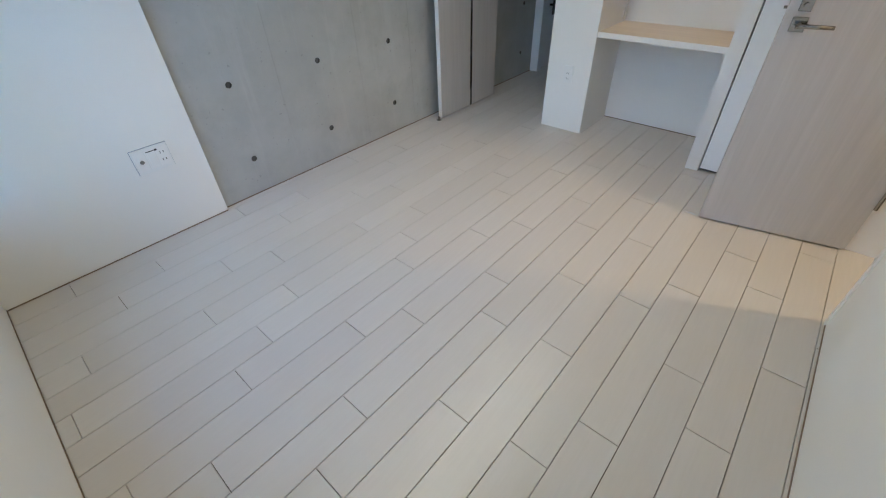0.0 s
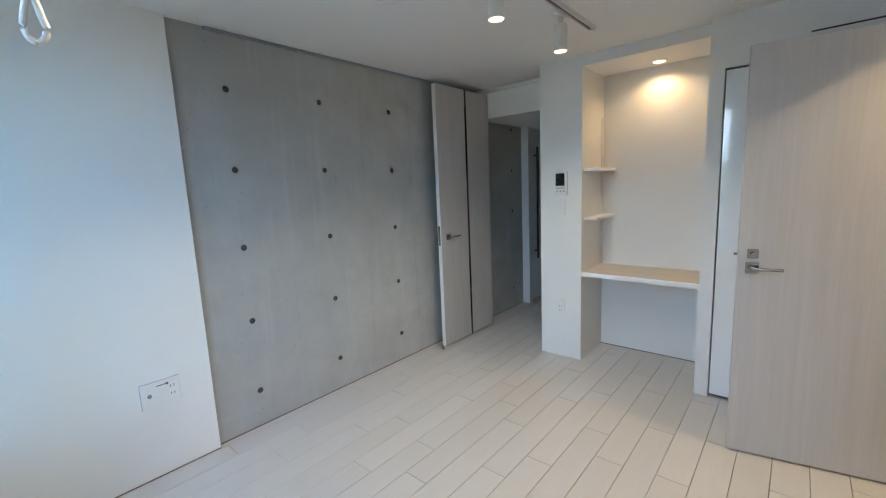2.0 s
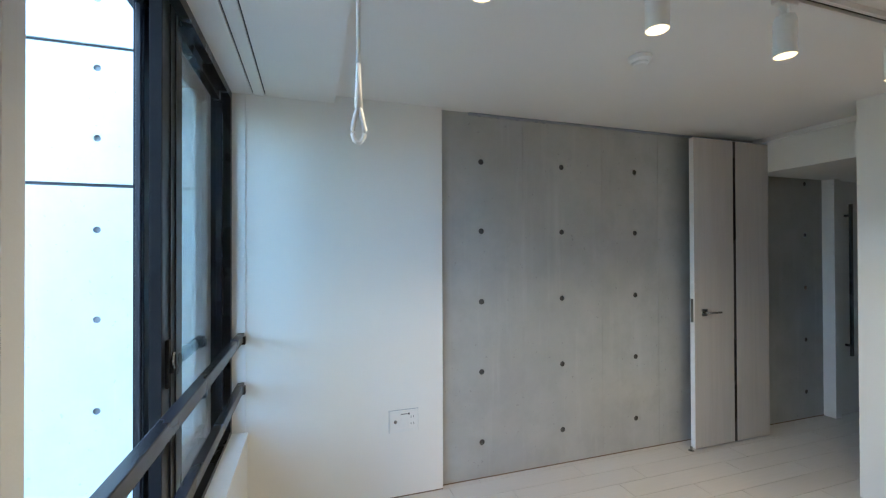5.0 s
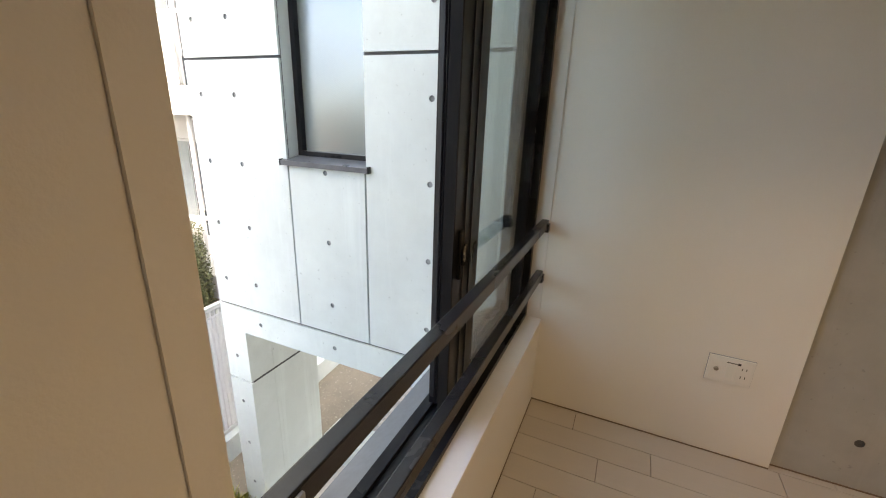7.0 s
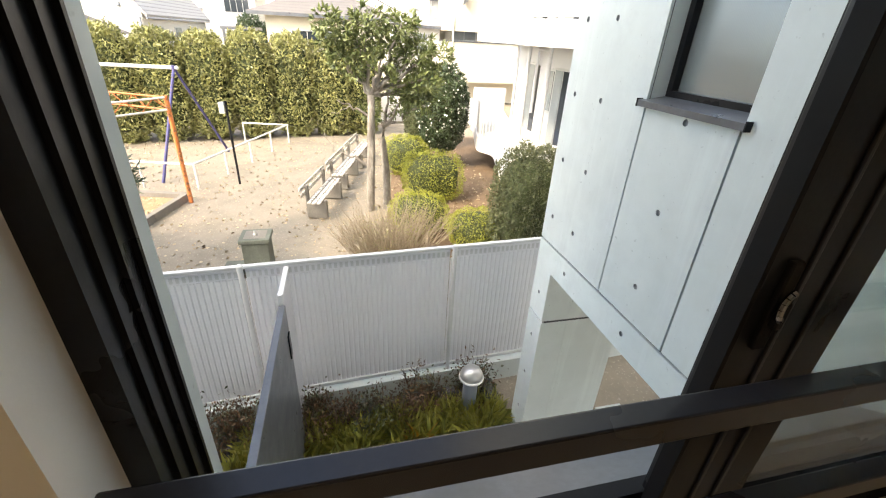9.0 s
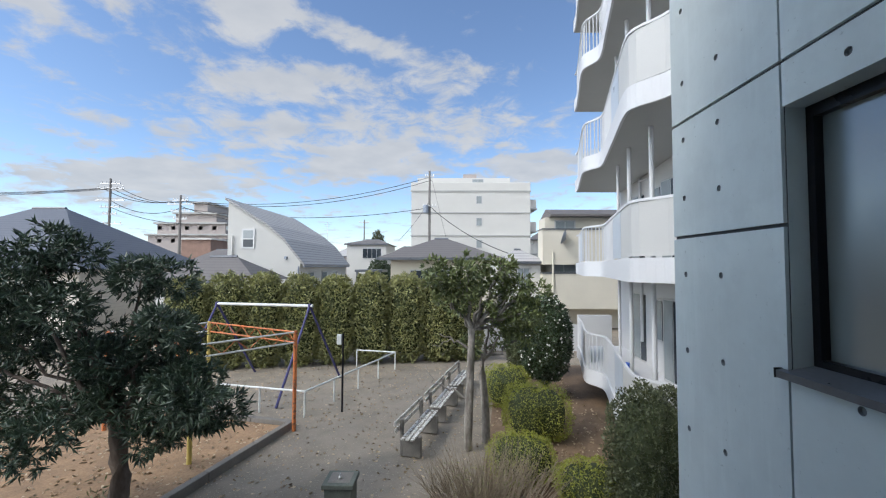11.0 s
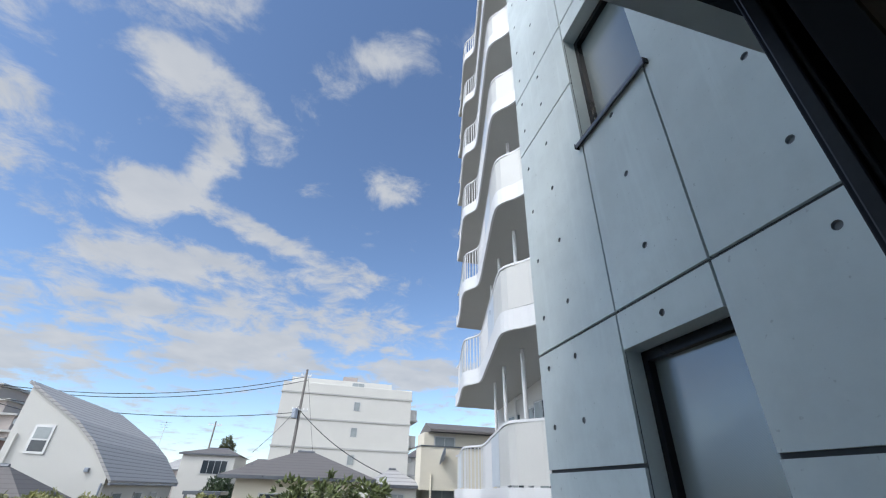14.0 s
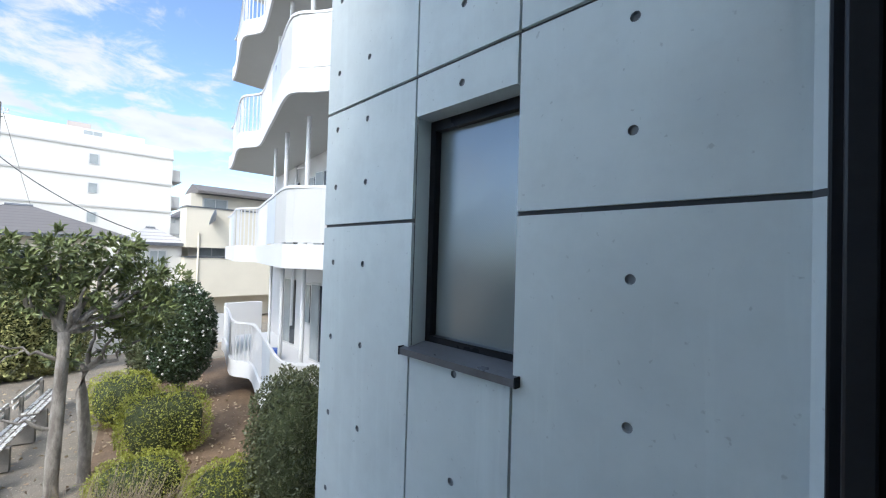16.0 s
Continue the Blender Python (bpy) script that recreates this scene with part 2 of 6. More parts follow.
def bands(name, c, dark, axis, pitch, width=0.12, rough=0.7, bump=0.4):
    """Courses of a roof or siding: real relief is modelled where it is near."""
    m = Net(name)
    s = m.n.new("ShaderNodeSeparateXYZ")
    m.l.new(m.tc.outputs["Object"], s.inputs[0])
    w = m.n.new("ShaderNodeMath")
    w.operation = "DIVIDE"
    w.inputs[1].default_value = pitch
    m.l.new(s.outputs[axis], w.inputs[0])
    f = m.n.new("ShaderNodeMath")
    f.operation = "FRACT"
    m.l.new(w.outputs[0], f.inputs[0])
    k = m.mix(m.span(f.outputs[0], 0, width), dark, c)
    m.colour(m.mix(m.span(m.noise(3, 5), 0.35, 0.7, 0, 0.5), k, scaled(c, 0.85)))
    m.gloss(rough)
    m.bump(f.outputs[0], bump, 0.02)
    return m.mat


def glossy(name, c, ior):
    mat = plain(name, c, 0.05, var=0.015, bump=0, rvar=0.02)
    mat.node_tree.nodes["Principled BSDF"].inputs["IOR"].default_value = ior
    return mat


M = dict(
    wall=plain("white_wallpaper", (0.80, 0.79, 0.76), 0.75, var=0.015, fine=180, bump=0.18, distance=0.002),
    ceiling=plain("white_ceiling_paper", (0.80, 0.79, 0.77), 0.8, var=0.015, fine=160, bump=0.15, distance=0.002),
    conc_in=concrete("fair_faced_concrete", (0.42, 0.43, 0.42), 0.17),
    conc_out=concrete("coated_concrete", (0.64, 0.70, 0.69), 0.13, 0.5),
    groove=plain("brown_groove", (0.20, 0.15, 0.11), 0.8),
    joint=plain("joint_shadow", (0.06, 0.065, 0.07), 0.7),
    hole=plain("tie_hole_plug", (0.085, 0.085, 0.08), 0.8, var=0.2),
    hole_out=plain("tie_hole_plug_out", (0.27, 0.29, 0.30), 0.8, var=0.15),
    board=plank_material(),
    subfloor=plain("board_gap", (0.10, 0.075, 0.05), 0.8),
    door=veneer("greige_veneer", (0.53, 0.505, 0.48)),
    door_edge=plain("white_edge", (0.78, 0.77, 0.75), 0.5, var=0.02, bump=0),
    stripe=plain("dark_inlay", (0.018, 0.018, 0.02), 0.3),
    trim=plain("white_trim", (0.80, 0.79, 0.77), 0.4, var=0.02, bump=0),
    gloss=glossy("white_gloss_panel", (0.84, 0.85, 0.85), 1.9),
    desk=veneer("pale_wood_laminate", (0.66, 0.56, 0.44), vertical=False, rough=0.4),
    black=plain("black_aluminium", (0.010, 0.011, 0.014), 0.28, 0.0, var=0.2, fine=120, bump=0.03),
    rail=plain("dark_grey_rail", (0.022, 0.023, 0.027), 0.28, 0.1, var=0.15, fine=120, bump=0.03),
    rubber=plain("black_gasket", (0.010, 0.010, 0.011), 0.6),
    grey_metal=plain("grey_metal", (0.30, 0.335, 0.385), 0.38, 0.3, var=0.06),
    flash=plain("dark_flashing", (0.13, 0.14, 0.155), 0.34, 0.3, var=0.15, coarse=6),
    chrome=plain("chrome", (0.40, 0.40, 0.39), 0.14, 1.0, var=0.03, bump=0, rvar=0.03),
    plastic=plain("white_plastic", (0.78, 0.78, 0.76), 0.35, var=0.02, bump=0),
    screen=plain("black_screen", (0.012, 0.013, 0.016), 0.08, bump=0),
    dark_slot=plain("dark_slot", (0.03, 0.03, 0.03), 0.7),
    cord=plain("white_cord", (0.78, 0.76, 0.71), 0.7, fine=300, bump=0.3),
    lamp_white=plain("lamp_white", (0.76, 0.75, 0.72), 0.4, var=0.02, bump=0),
    glow=emit("lamp_glow", (1.0, 0.62, 0.26), 0.22),
    frost=frosted(),
    dim=plain("room_shade", (0.16, 0.17, 0.16), 0.8, var=0.1),
    glass=clear_glass("window_glass", (0.95, 0.985, 0.97)),
)

for key in ("black", "rail", "rubber"):
    M[key].node_tree.nodes["Principled BSDF"].inputs["Specular IOR Level"].default_value = 0.45 if key == "rail" else 0.22

# ---- mesh helpers ----


def box(bm, x0, x1, y0, y1, z0, z1, bevel=0.0):
    m = Matrix.Translation(((x0 + x1) / 2, (y0 + y1) / 2, (z0 + z1) / 2)) @ Matrix.Diagonal((abs(x1 - x0), abs(y1 - y0), abs(z1 - z0), 1))
    made = bmesh.ops.create_cube(bm, size=1, matrix=m)
    if bevel:
        edges = list({e for v in made["verts"] for e in v.link_edges})
        bmesh.ops.bevel(bm, geom=edges, offset=bevel, segments=2, affect="EDGES", profile=0.5)
    return bm


def tube(bm, a, b, r0, r1=None, n=12, caps=True):
    a, b = Vector(a), Vector(b)
    d = b - a
    m = Matrix.Translation((a + b) / 2) @ d.to_track_quat("Z", "Y").to_matrix().to_4x4()
    bmesh.ops.create_cone(bm, cap_ends=caps, segments=n, radius1=r0, radius2=r0 if r1 is None else r1, depth=d.length, matrix=m)
    return bm


def lathe(bm, at, profile, n=20):
    """Turn a profile of (radius, height) pairs round the vertical through at."""
    rings = []
    for r, z in profile:
        rings.append([bm.verts.new((at[0] + r * math.cos(2 * math.pi * i / n), at[1] + r * math.sin(2 * math.pi * i / n), at[2] + z)) for i in range(n)])
    for p, q in zip(rings, rings[1:]):
        for i in range(n):
            bm.faces.new((p[i], p[(i + 1) % n], q[(i + 1) % n], q[i]))
    bm.faces.new(rings[0][::-1])
    bm.faces.new(rings[-1])
    return bm


def prism(bm, outline, lo, hi, axis="z"):
    """Extrude a closed outline of pairs along an axis."""
    def at(p, h):
        return {"z": (p[0], p[1], h), "y": (p[0], h, p[1]), "x": (h, p[0], p[1])}[axis]
    a = [bm.verts.new(at(p, lo)) for p in outline]
    b = [bm.verts.new(at(p, hi)) for p in outline]
    k = len(a)
    bm.faces.new(a[::-1])
    bm.faces.new(b)
    for i in range(k):
        bm.faces.new((a[i], a[(i + 1) % k], b[(i + 1) % k], b[i]))
    bmesh.ops.recalc_face_normals(bm, faces=bm.faces)
    return bm


def limb(bm, pts, r0, r1, n=10):
    """A tapered, bent limb through the points."""
    rings = []
    for k, p in enumerate(pts):
        a = Vector(pts[max(0, k - 1)])
        b = Vector(pts[min(len(pts) - 1, k + 1)])
        q = (b - a).to_track_quat("Z", "Y")
        r = r0 + (r1 - r0) * k / (len(pts) - 1)
        ring = []
        for i in range(n):
            t = 2 * math.pi * i / n
            k2 = 1 + 0.12 * math.sin(3 * t + 2.1 * k)
            ring.append(bm.verts.new(Vector(p) + q @ Vector((r * k2 * math.cos(t), r * k2 * math.sin(t), 0))))
        rings.append(ring)
    for p, q in zip(rings, rings[1:]):
        for i in range(n):
            bm.faces.new((p[i], p[(i + 1) % n], q[(i + 1) % n], q[i]))
    bm.faces.new(rings[-1])
    return bm


def mesh_of(name, bm, material, smooth=False):
    me = bpy.data.meshes.new(name)
    bm.to_mesh(me)
    bm.free()
    for one in material if isinstance(material, (list, tuple)) else [material]:
        me.materials.append(one)
    if smooth:
        me.polygons.foreach_set("use_smooth", [True] * len(me.polygons))
    return me


def thing(name, at, label, category, group="", kind=""):
    e = new(name)
    e.empty_display_size = 0.1
    e.location = at
    return tagged(e, label, category, group, kind)


def part(name, bm, material, parent, label="", smooth=False):
    """One mesh under a thing or under a part, modelled where it stands."""
    ob = new(name, mesh_of(name, bm, material, smooth))
    ob.parent = parent
    if parent.type == "EMPTY":
        ob.matrix_parent_inverse = Matrix.Translation(parent.location).inverted()
    return tagged(ob, label)


def setting(name, bm, material, label, category="", smooth=False):
    return tagged(new(name, mesh_of(name, bm, material, smooth)), label, category or name.split("_")[0], kind="structure")


def B(*a, **k):
    return box(bmesh.new(), *a, **k)


def T(*a, **k):
    return tube(bmesh.new(), *a, **k)


def relief(us, vs, cell, holes, radius, depth, place, thick):
    """A wall face on a grid: cell(u, v) gives the depth of a patch behind the face, None for an opening; round tie holes are sunk into it.
    Faces inside the holes take material 1, patches deeper than 2 mm material 2."""
    ul, vl = set(us), set(vs)
    g = radius * 1.5
    for u, v in holes:
        ul |= {round(u - g, 4), round(u + g, 4)}
        vl |= {round(v - g, 4), round(v + g, 4)}
    ul, vl = sorted(ul), sorted(vl)
    keep_u, keep_v = [ul[0]], [vl[0]]
    for u in ul[1:]:
        if u - keep_u[-1] > 1e-3:
            keep_u.append(u)
    for v in vl[1:]:
        if v - keep_v[-1] > 1e-3:
            keep_v.append(v)
    ul, vl = keep_u, keep_v
    bm = bmesh.new()
    cache = {}

    def vert(u, v, d):
        k = (round(u, 4), round(v, 4), round(d, 4))
        if k not in cache:
            cache[k] = bm.verts.new(place(u, v, d))
        return cache[k]

    def quad(pts, mi=0):
        try:
            f = bm.faces.new([vert(*p) for p in pts])
            f.material_index = mi
        except ValueError:
            pass

    n_u, n_v = len(ul) - 1, len(vl) - 1
    deep = [[cell((ul[i] + ul[i + 1]) / 2, (vl[j] + vl[j + 1]) / 2) for j in range(n_v)] for i in range(n_u)]
    for i in range(n_u):
        for j in range(n_v):
            d = deep[i][j]
            u0, u1, v0, v1 = ul[i], ul[i + 1], vl[j], vl[j + 1]
            if d is not None:
                hole = next(((u, v) for u, v in holes if abs((u0 + u1) / 2 - u) < 0.006 and abs((v0 + v1) / 2 - v) < 0.006 and d < 1e-6), None)
                if hole and u1 - u0 > radius * 2 and v1 - v0 > radius * 2:
                    n = 16
                    rim, inner, floor_ring, outer = [], [], [], []
                    for k in range(n):
                        a = 2 * math.pi * (k + 0.5) / n
                        ca, sa = math.cos(a), math.sin(a)
                        rim.append((hole[0] + radius * ca, hole[1] + radius * sa, 0.0))
                        inner.append((hole[0] + radius * 0.86 * ca, hole[1] + radius * 0.86 * sa, depth))
                        s = min((u1 - u0) / 2 / max(abs(ca), 1e-6), (v1 - v0) / 2 / max(abs(sa), 1e-6))
                        outer.append(((u0 + u1) / 2 + s * ca, (v0 + v1) / 2 + s * sa, 0.0))
                    for k in range(n):
                        k2 = (k + 1) % n
                        quad((outer[k], outer[k2], rim[k2], rim[k]))
                        quad((rim[k], rim[k2], inner[k2], inner[k]), 1)
                    for k, corner in ((1, (u1, v1)), (5, (u0, v1)), (9, (u0, v0)), (13, (u1, v0))):
                        quad((outer[k], (*corner, 0.0), outer[k + 1]))
                    quad(inner, 1)
                else:
                    quad(((u0, v0, d), (u1, v0, d), (u1, v1, d), (u0, v1, d)), 2 if 0.002 < d < 0.05 else 0)
            for (i2, j2, e0, e1) in ((i + 1, j, (u1, v0), (u1, v1)), (i, j + 1, (u0, v1), (u1, v1))):
                o = deep[i2][j2] if i2 < n_u and j2 < n_v else None
                a, b = (thick if d is None else d), (thick if o is None else o)
                if abs(a - b) > 1e-6:
                    quad(((*e0, a), (*e1, a), (*e1, b), (*e0, b)))
    for j in range(n_v):
        if deep[0][j] is not None:
            quad(((ul[0], vl[j], deep[0][j]), (ul[0], vl[j + 1], deep[0][j]), (ul[0], vl[j + 1], thick), (ul[0], vl[j], thick)))
    for i in range(n_u):
        if deep[i][0] is not None:
            quad(((ul[i], vl[0], deep[i][0]), (ul[i + 1], vl[0], deep[i][0]), (ul[i + 1], vl[0], thick), (ul[i], vl[0], thick)))
    for i in range(n_u):
        for j in range(n_v):
            if deep[i][j] is not None:
                quad(((ul[i], vl[j], thick), (ul[i + 1], vl[j], thick), (ul[i + 1], vl[j + 1], thick), (ul[i], vl[j + 1], thick)))
    bmesh.ops.recalc_face_normals(bm, faces=bm.faces)
    return bm


# ---- the room: walls, floor, ceiling ----
CEIL, SOFFIT = 2.34, 2.30
XW, XE = -4.0, -1.131          # room faces of the west and east walls
YS, YN = -1.01, 2.395          # room faces of the sill wall and of the pillar
DY0, DY1, DHEAD = 1.24, 1.90, 2.03
NB = 2.85

# west wall: white lining near the window, then bare concrete
setting("wall_west_lining", B(-4.07, XW, -1.20, 0.082, 0.0, SOFFIT + 0.2), M["wall"], "white papered wall lining beside the window", "wall")
in_holes = [(y, z) for y in (0.357, 0.956, 1.577, 2.2, 2.9, 3.4) for z in (0.23, 0.68, 1.13, 1.584, 2.03)]
seams = [(0.655, 0.659), (1.285, 1.288), (1.79, 1.793)]
bm = relief([0.082, 3.62] + [s for p in seams for s in p], [0.0, 2.5], lambda u, v: 0.0015 if any(a < u < b for a, b in seams) else 0.0, in_holes, 0.018, 0.013,
            lambda u, v, d: (-4.036 - d, u, v), 0.16)
setting("wall_west_concrete", bm, [M["conc_in"], M["hole"], M["conc_in"]], "bare grey fair-faced concrete wall with round tie holes", "wall")
setting("trim_shadow_gap", B(-4.05, -4.030, 0.0825, 0.090, 0.0, CEIL), M["joint"], "dark shadow gap between lining and concrete", "trim")

# window wall
setting("wall_south_sill", B(XW, -2.19, -1.12, YS, -0.02, 0.478), M["wall"], "low white papered wall under the window", "wall")
setting("window_stool", B(-3.998, -2.192, -1.105, -1.004, 0.479, 0.497, bevel=0.003), M["trim"], "white window board on the low wall", "sill")
setting("wall_south_pier", B(-2.19, XE + 0.13, -1.12, -1.033, -0.02, CEIL), M["wall"], "white papered wall beside the window", "wall")
setting("wall_south_jamb", B(-2.232, -2.1905, -1.12, -1.029, 0.48, SOFFIT + 0.1), M["wall"], "white window jamb with a blind channel", "wall")
setting("trim_blind_channel", B(-4.001, -3.993, -1.035, -1.018, 0.5, SOFFIT - 0.001), M["trim"], "narrow white blind guide on the window jamb", "trim")
bm = B(XW, -2.19, YS - 0.002, YS + 0.003, 0.0003, 0.006)
box(bm, -2.19, XE, -1.035, -1.029, 0.0003, 0.006)
box(bm, XW - 0.002, XW + 0.003, YS, 0.082, 0.0003, 0.006)
box(bm, -4.038, -4.032, 0.082, 3.62, 0.0003, 0.006)
box(bm, XE - 0.003, XE + 0.002, YS, DY0, 0.0003, 0.006)
box(bm, -2.818, -2.008, NB - 0.003, NB + 0.002, 0.0003, 0.006)
setting("trim_floor_gap", bm, M["groove"], "thin dark gap between floor and walls", "trim")
setting("wall_south_head", B(XW, -2.19, -1.12, -1.06, SOFFIT, CEIL + 0.1), M["wall"], "white head above the window", "wall")

# east wall with its doorway
bm = B(XE, XE + 0.13, YS, DY0, -0.02, CEIL)
box(bm, XE, XE + 0.13, DY1 + 0.03, 2.31, -0.02, CEIL)
box(bm, XE, XE + 0.13, DY0, DY1 + 0.03, DHEAD + 0.03, CEIL)
setting("wall_east", bm, M["wall"], "white papered wall with a doorway", "wall")
bm = B(XE - 0.006, XE + 0.136, DY0 - 0.001, DY0 + 0.028, 0.0, DHEAD, bevel=0.002)
box(bm, XE - 0.006, XE + 0.136, DY1, DY1 + 0.031, 0.0, DHEAD, bevel=0.002)
box(bm, XE - 0.006, XE + 0.136, DY0 - 0.001, DY1 + 0.031, DHEAD, DHEAD + 0.031, bevel=0.002)
setting("trim_door_frame", bm, M["trim"], "white frame of the side doorway", "trim")

# north side: pillar, desk niche, glossy closet
setting("wall_pillar", B(-3.16, -2.818, YN, 2.98, -0.02, CEIL), M["wall"], "white papered pillar between passage and desk niche", "wall")
setting("wall_niche_back", B(-2.818, -2.01, NB, 2.98, -0.02, CEIL), M["wall"], "white papered back wall of the desk niche", "wall")
setting("ceiling_niche", B(-2.818, -2.008, YN, NB, 2.265, CEIL - 0.001), M["ceiling"], "lowered white ceiling of the desk niche", "ceiling")
setting("wall_niche_side", B(-2.008, -1.93, 2.31, 2.98, -0.02, CEIL), M["wall"], "narrow white wall end beside the desk niche", "wall")
setting("trim_slot", B(-1.56, -1.14, 2.3075, 2.3098, 2.150, 2.158), M["dark_slot"], "dark slot over the closet door", "trim")
setting("wall_closet_head", B(-1.93, XE + 0.13, 2.31, 2.40, 2.05, CEIL), M["wall"], "white papered wall over the closet door", "wall")
bm = B(-1.93, XE, 2.44, 2.50, 0.0, 2.05)
setting("wall_closet_back", bm, M["wall"], "plain closet back wall", "wall")
# passage to the north-west
setting("wall_passage_east", B(-3.16, -3.06, 2.98, 4.7, -0.02, CEIL), M["wall"], "white papered passage wall", "wall")
setting("wall_passage_end", B(-4.2, -3.06, 4.7, 4.8, -0.02, CEIL), M["wall"], "plain end wall of the passage", "wall")
setting("wall_passage_west", B(-4.15, -4.0, 3.70, 4.7, -0.02, CEIL), M["trim"], "pale door leaf beyond the concrete wall", "wall")
setting("trim_passage_frame", B(-4.15, -3.945, 3.62, 3.70, 0.0, 2.07, bevel=0.003), M["trim"], "white door casing in the passage", "trim")
bm = B(XW - 0.02, -3.158, 2.75, 2.86, 2.07, CEIL)
box(bm, XW - 0.02, -3.158, 2.86, 4.7, 2.07, 2.12)
setting("wall_passage_drop", bm, M["wall"], "dropped white ceiling over the passage", "wall")
setting("trim_passage_cornice", B(-3.99, -3.162, 2.715, 2.749, 2.305, 2.339, bevel=0.006), M["trim"], "white trim at the passage beam", "trim")

# ceiling and lowered strip by the window
setting("ceiling", B(-4.2, XE + 1.6, -0.556, 4.8, CEIL, CEIL + 0.16), M["ceiling"], "white papered ceiling", "ceiling")
bm = B(-4.06, XE, -1.06, -0.985, SOFFIT, CEIL + 0.16)
box(bm, -4.06, XE, -0.977, -0.925, SOFFIT, CEIL + 0.16)
box(bm, -4.06, XE, -0.917, -0.556, SOFFIT, CEIL + 0.16)
setting("ceiling_strip", bm, M["ceiling"], "lowered white ceiling strip with blind slots", "ceiling")
setting("trim_blind_slot", B(-4.0, XE, -0.986, -0.916, SOFFIT + 0.012, SOFFIT + 0.02), M["dark_slot"], "dark slot for the roller blind", "trim")
# side room behind the doorway
bm = B(0.45, 0.55, 0.3, 2.6, 0.0, CEIL)
box(bm, XE + 0.13, 0.45, 0.3, 0.4, 0.0, CEIL)
box(bm, XE + 0.13, 0.45, 2.5, 2.6, 0.0, CEIL)
setting("wall_side_room", bm, M["wall"], "plain white walls of the side room", "wall")

# ---- the window ----
WX0, WX1, WZ0, WZ1 = -3.998, -2.232, 0.498, 2.298
win = thing("window_1", (-3.1, -1.14, WZ0), "black aluminium sliding window, its sashes slid open to one side", "window", kind="structure")
bm = B(WX0, WX0 + 0.035, -1.245, -1.085, WZ0, WZ1)
box(bm, WX1 - 0.030, WX1, -1.205, -1.105, WZ0, WZ1)
box(bm, WX0 + 0.035, WX1 - 0.035, -1.245, -1.085, WZ1 - 0.04, WZ1)
box(bm, WX0 + 0.035, WX1 - 0.035, -1.245, -1.085, WZ0, WZ0 + 0.022)
for y in (-1.134, -1.170, -1.205):
    box(bm, WX0 + 0.035, WX1 - 0.035, y - 0.003, y + 0.003, WZ0 + 0.022, WZ0 + 0.036)
    box(bm, WX1 - 0.036, WX1 - 0.030, y - 0.003, y + 0.003, WZ0 + 0.036, WZ1 - 0.04)
part("window_frame", bm, M["black"], win)


def sash(x0, x1, y0, y1, stile, meet):
    z0, z1 = WZ0 + 0.03, WZ1 - 0.035
    bm = B(x0, x0 + stile, y0, y1, z0, z1, bevel=0.002)
    box(bm, x1 - meet, x1, y0, y1, z0, z1, bevel=0.002)
    box(bm, x0 + stile, x1 - meet, y0, y1, z1 - 0.05, z1)
    box(bm, x0 + stile, x1 - meet, y0, y1, z0, z0 + 0.065)
    s = part("sash", bm, M["black"], win)
    g = part("pane", B(x0 + stile - 0.004, x1 - meet + 0.004, (y0 + y1) / 2 - 0.003, (y0 + y1) / 2 + 0.003, z0 + 0.06, z1 - 0.045), M["glass"], s, "clear greenish glass pane")
    g.visible_shadow = False
    return s


inner = sash(-3.96, -3.035, -1.150, -1.118, 0.035, 0.205)
outer = sash(-3.955, -3.108, -1.219, -1.189, 0.035, 0.23)
LX, LY = -3.072, -1.118
bm = B(LX - 0.011, LX + 0.011, LY, LY + 0.011, 1.03, 1.18, bevel=0.003)
box(bm, LX - 0.007, LX + 0.007, LY + 0.010, LY + 0.022, 1.075, 1.12, bevel=0.003)
part("crescent_lock", bm, M["rubber"], inner, "black sash lock body")
bm = bmesh.new()
for k in range(7):
    a0, a1 = radians(-70 + 22 * k), radians(-48 + 22 * k)
    tube(bm, (LX + 0.013 * math.cos(a0), LY + 0.022, 1.115 + 0.024 * math.sin(a0)), (LX + 0.013 * math.cos(a1), LY + 0.022, 1.115 + 0.024 * math.sin(a1)), 0.005, n=8)
part("lock_lever", bm, M["chrome"], inner, "bright crescent lever")
part("gasket", B(-3.035, -3.028, -1.150, -1.118, 0.56, 2.24), M["rubber"], inner)
bm = B(-3.108, -3.102, -1.212, -1.196, 0.56, 2.24, bevel=0.002)
part("pull_strip", bm, M["rail"], outer, "dark edge strip of the sliding sash")
for x in (-3.105, -3.16):
    part("stile_rib", B(x - 0.004, x + 0.004, -1.1178, -1.113, 0.54, 2.25, bevel=0.0015), M["rail"], inner)

rails = thing("window_guard_rail", (-3.1, -1.04, 0.70), "two dark grey metal guard bars across the open window", "railing")
for z in (1.006, 0.745):
    bar = part("bar", B(-3.985, -2.238, -1.056, -1.022, z - 0.022, z + 0.022, bevel=0.003), M["rail"], rails)
    for xa, xb in ((-3.992, -3.955), (-2.318, -2.2345)):
        part("bracket", B(xa, xb, -1.0215 if xb > -3 else -1.063, -1.015, z - 0.036, z + 0.016 if xb > -3 else z + 0.004, bevel=0.002), M["grey_metal"] if xb > -3 else M["rail"], rails, "pressed metal end bracket")

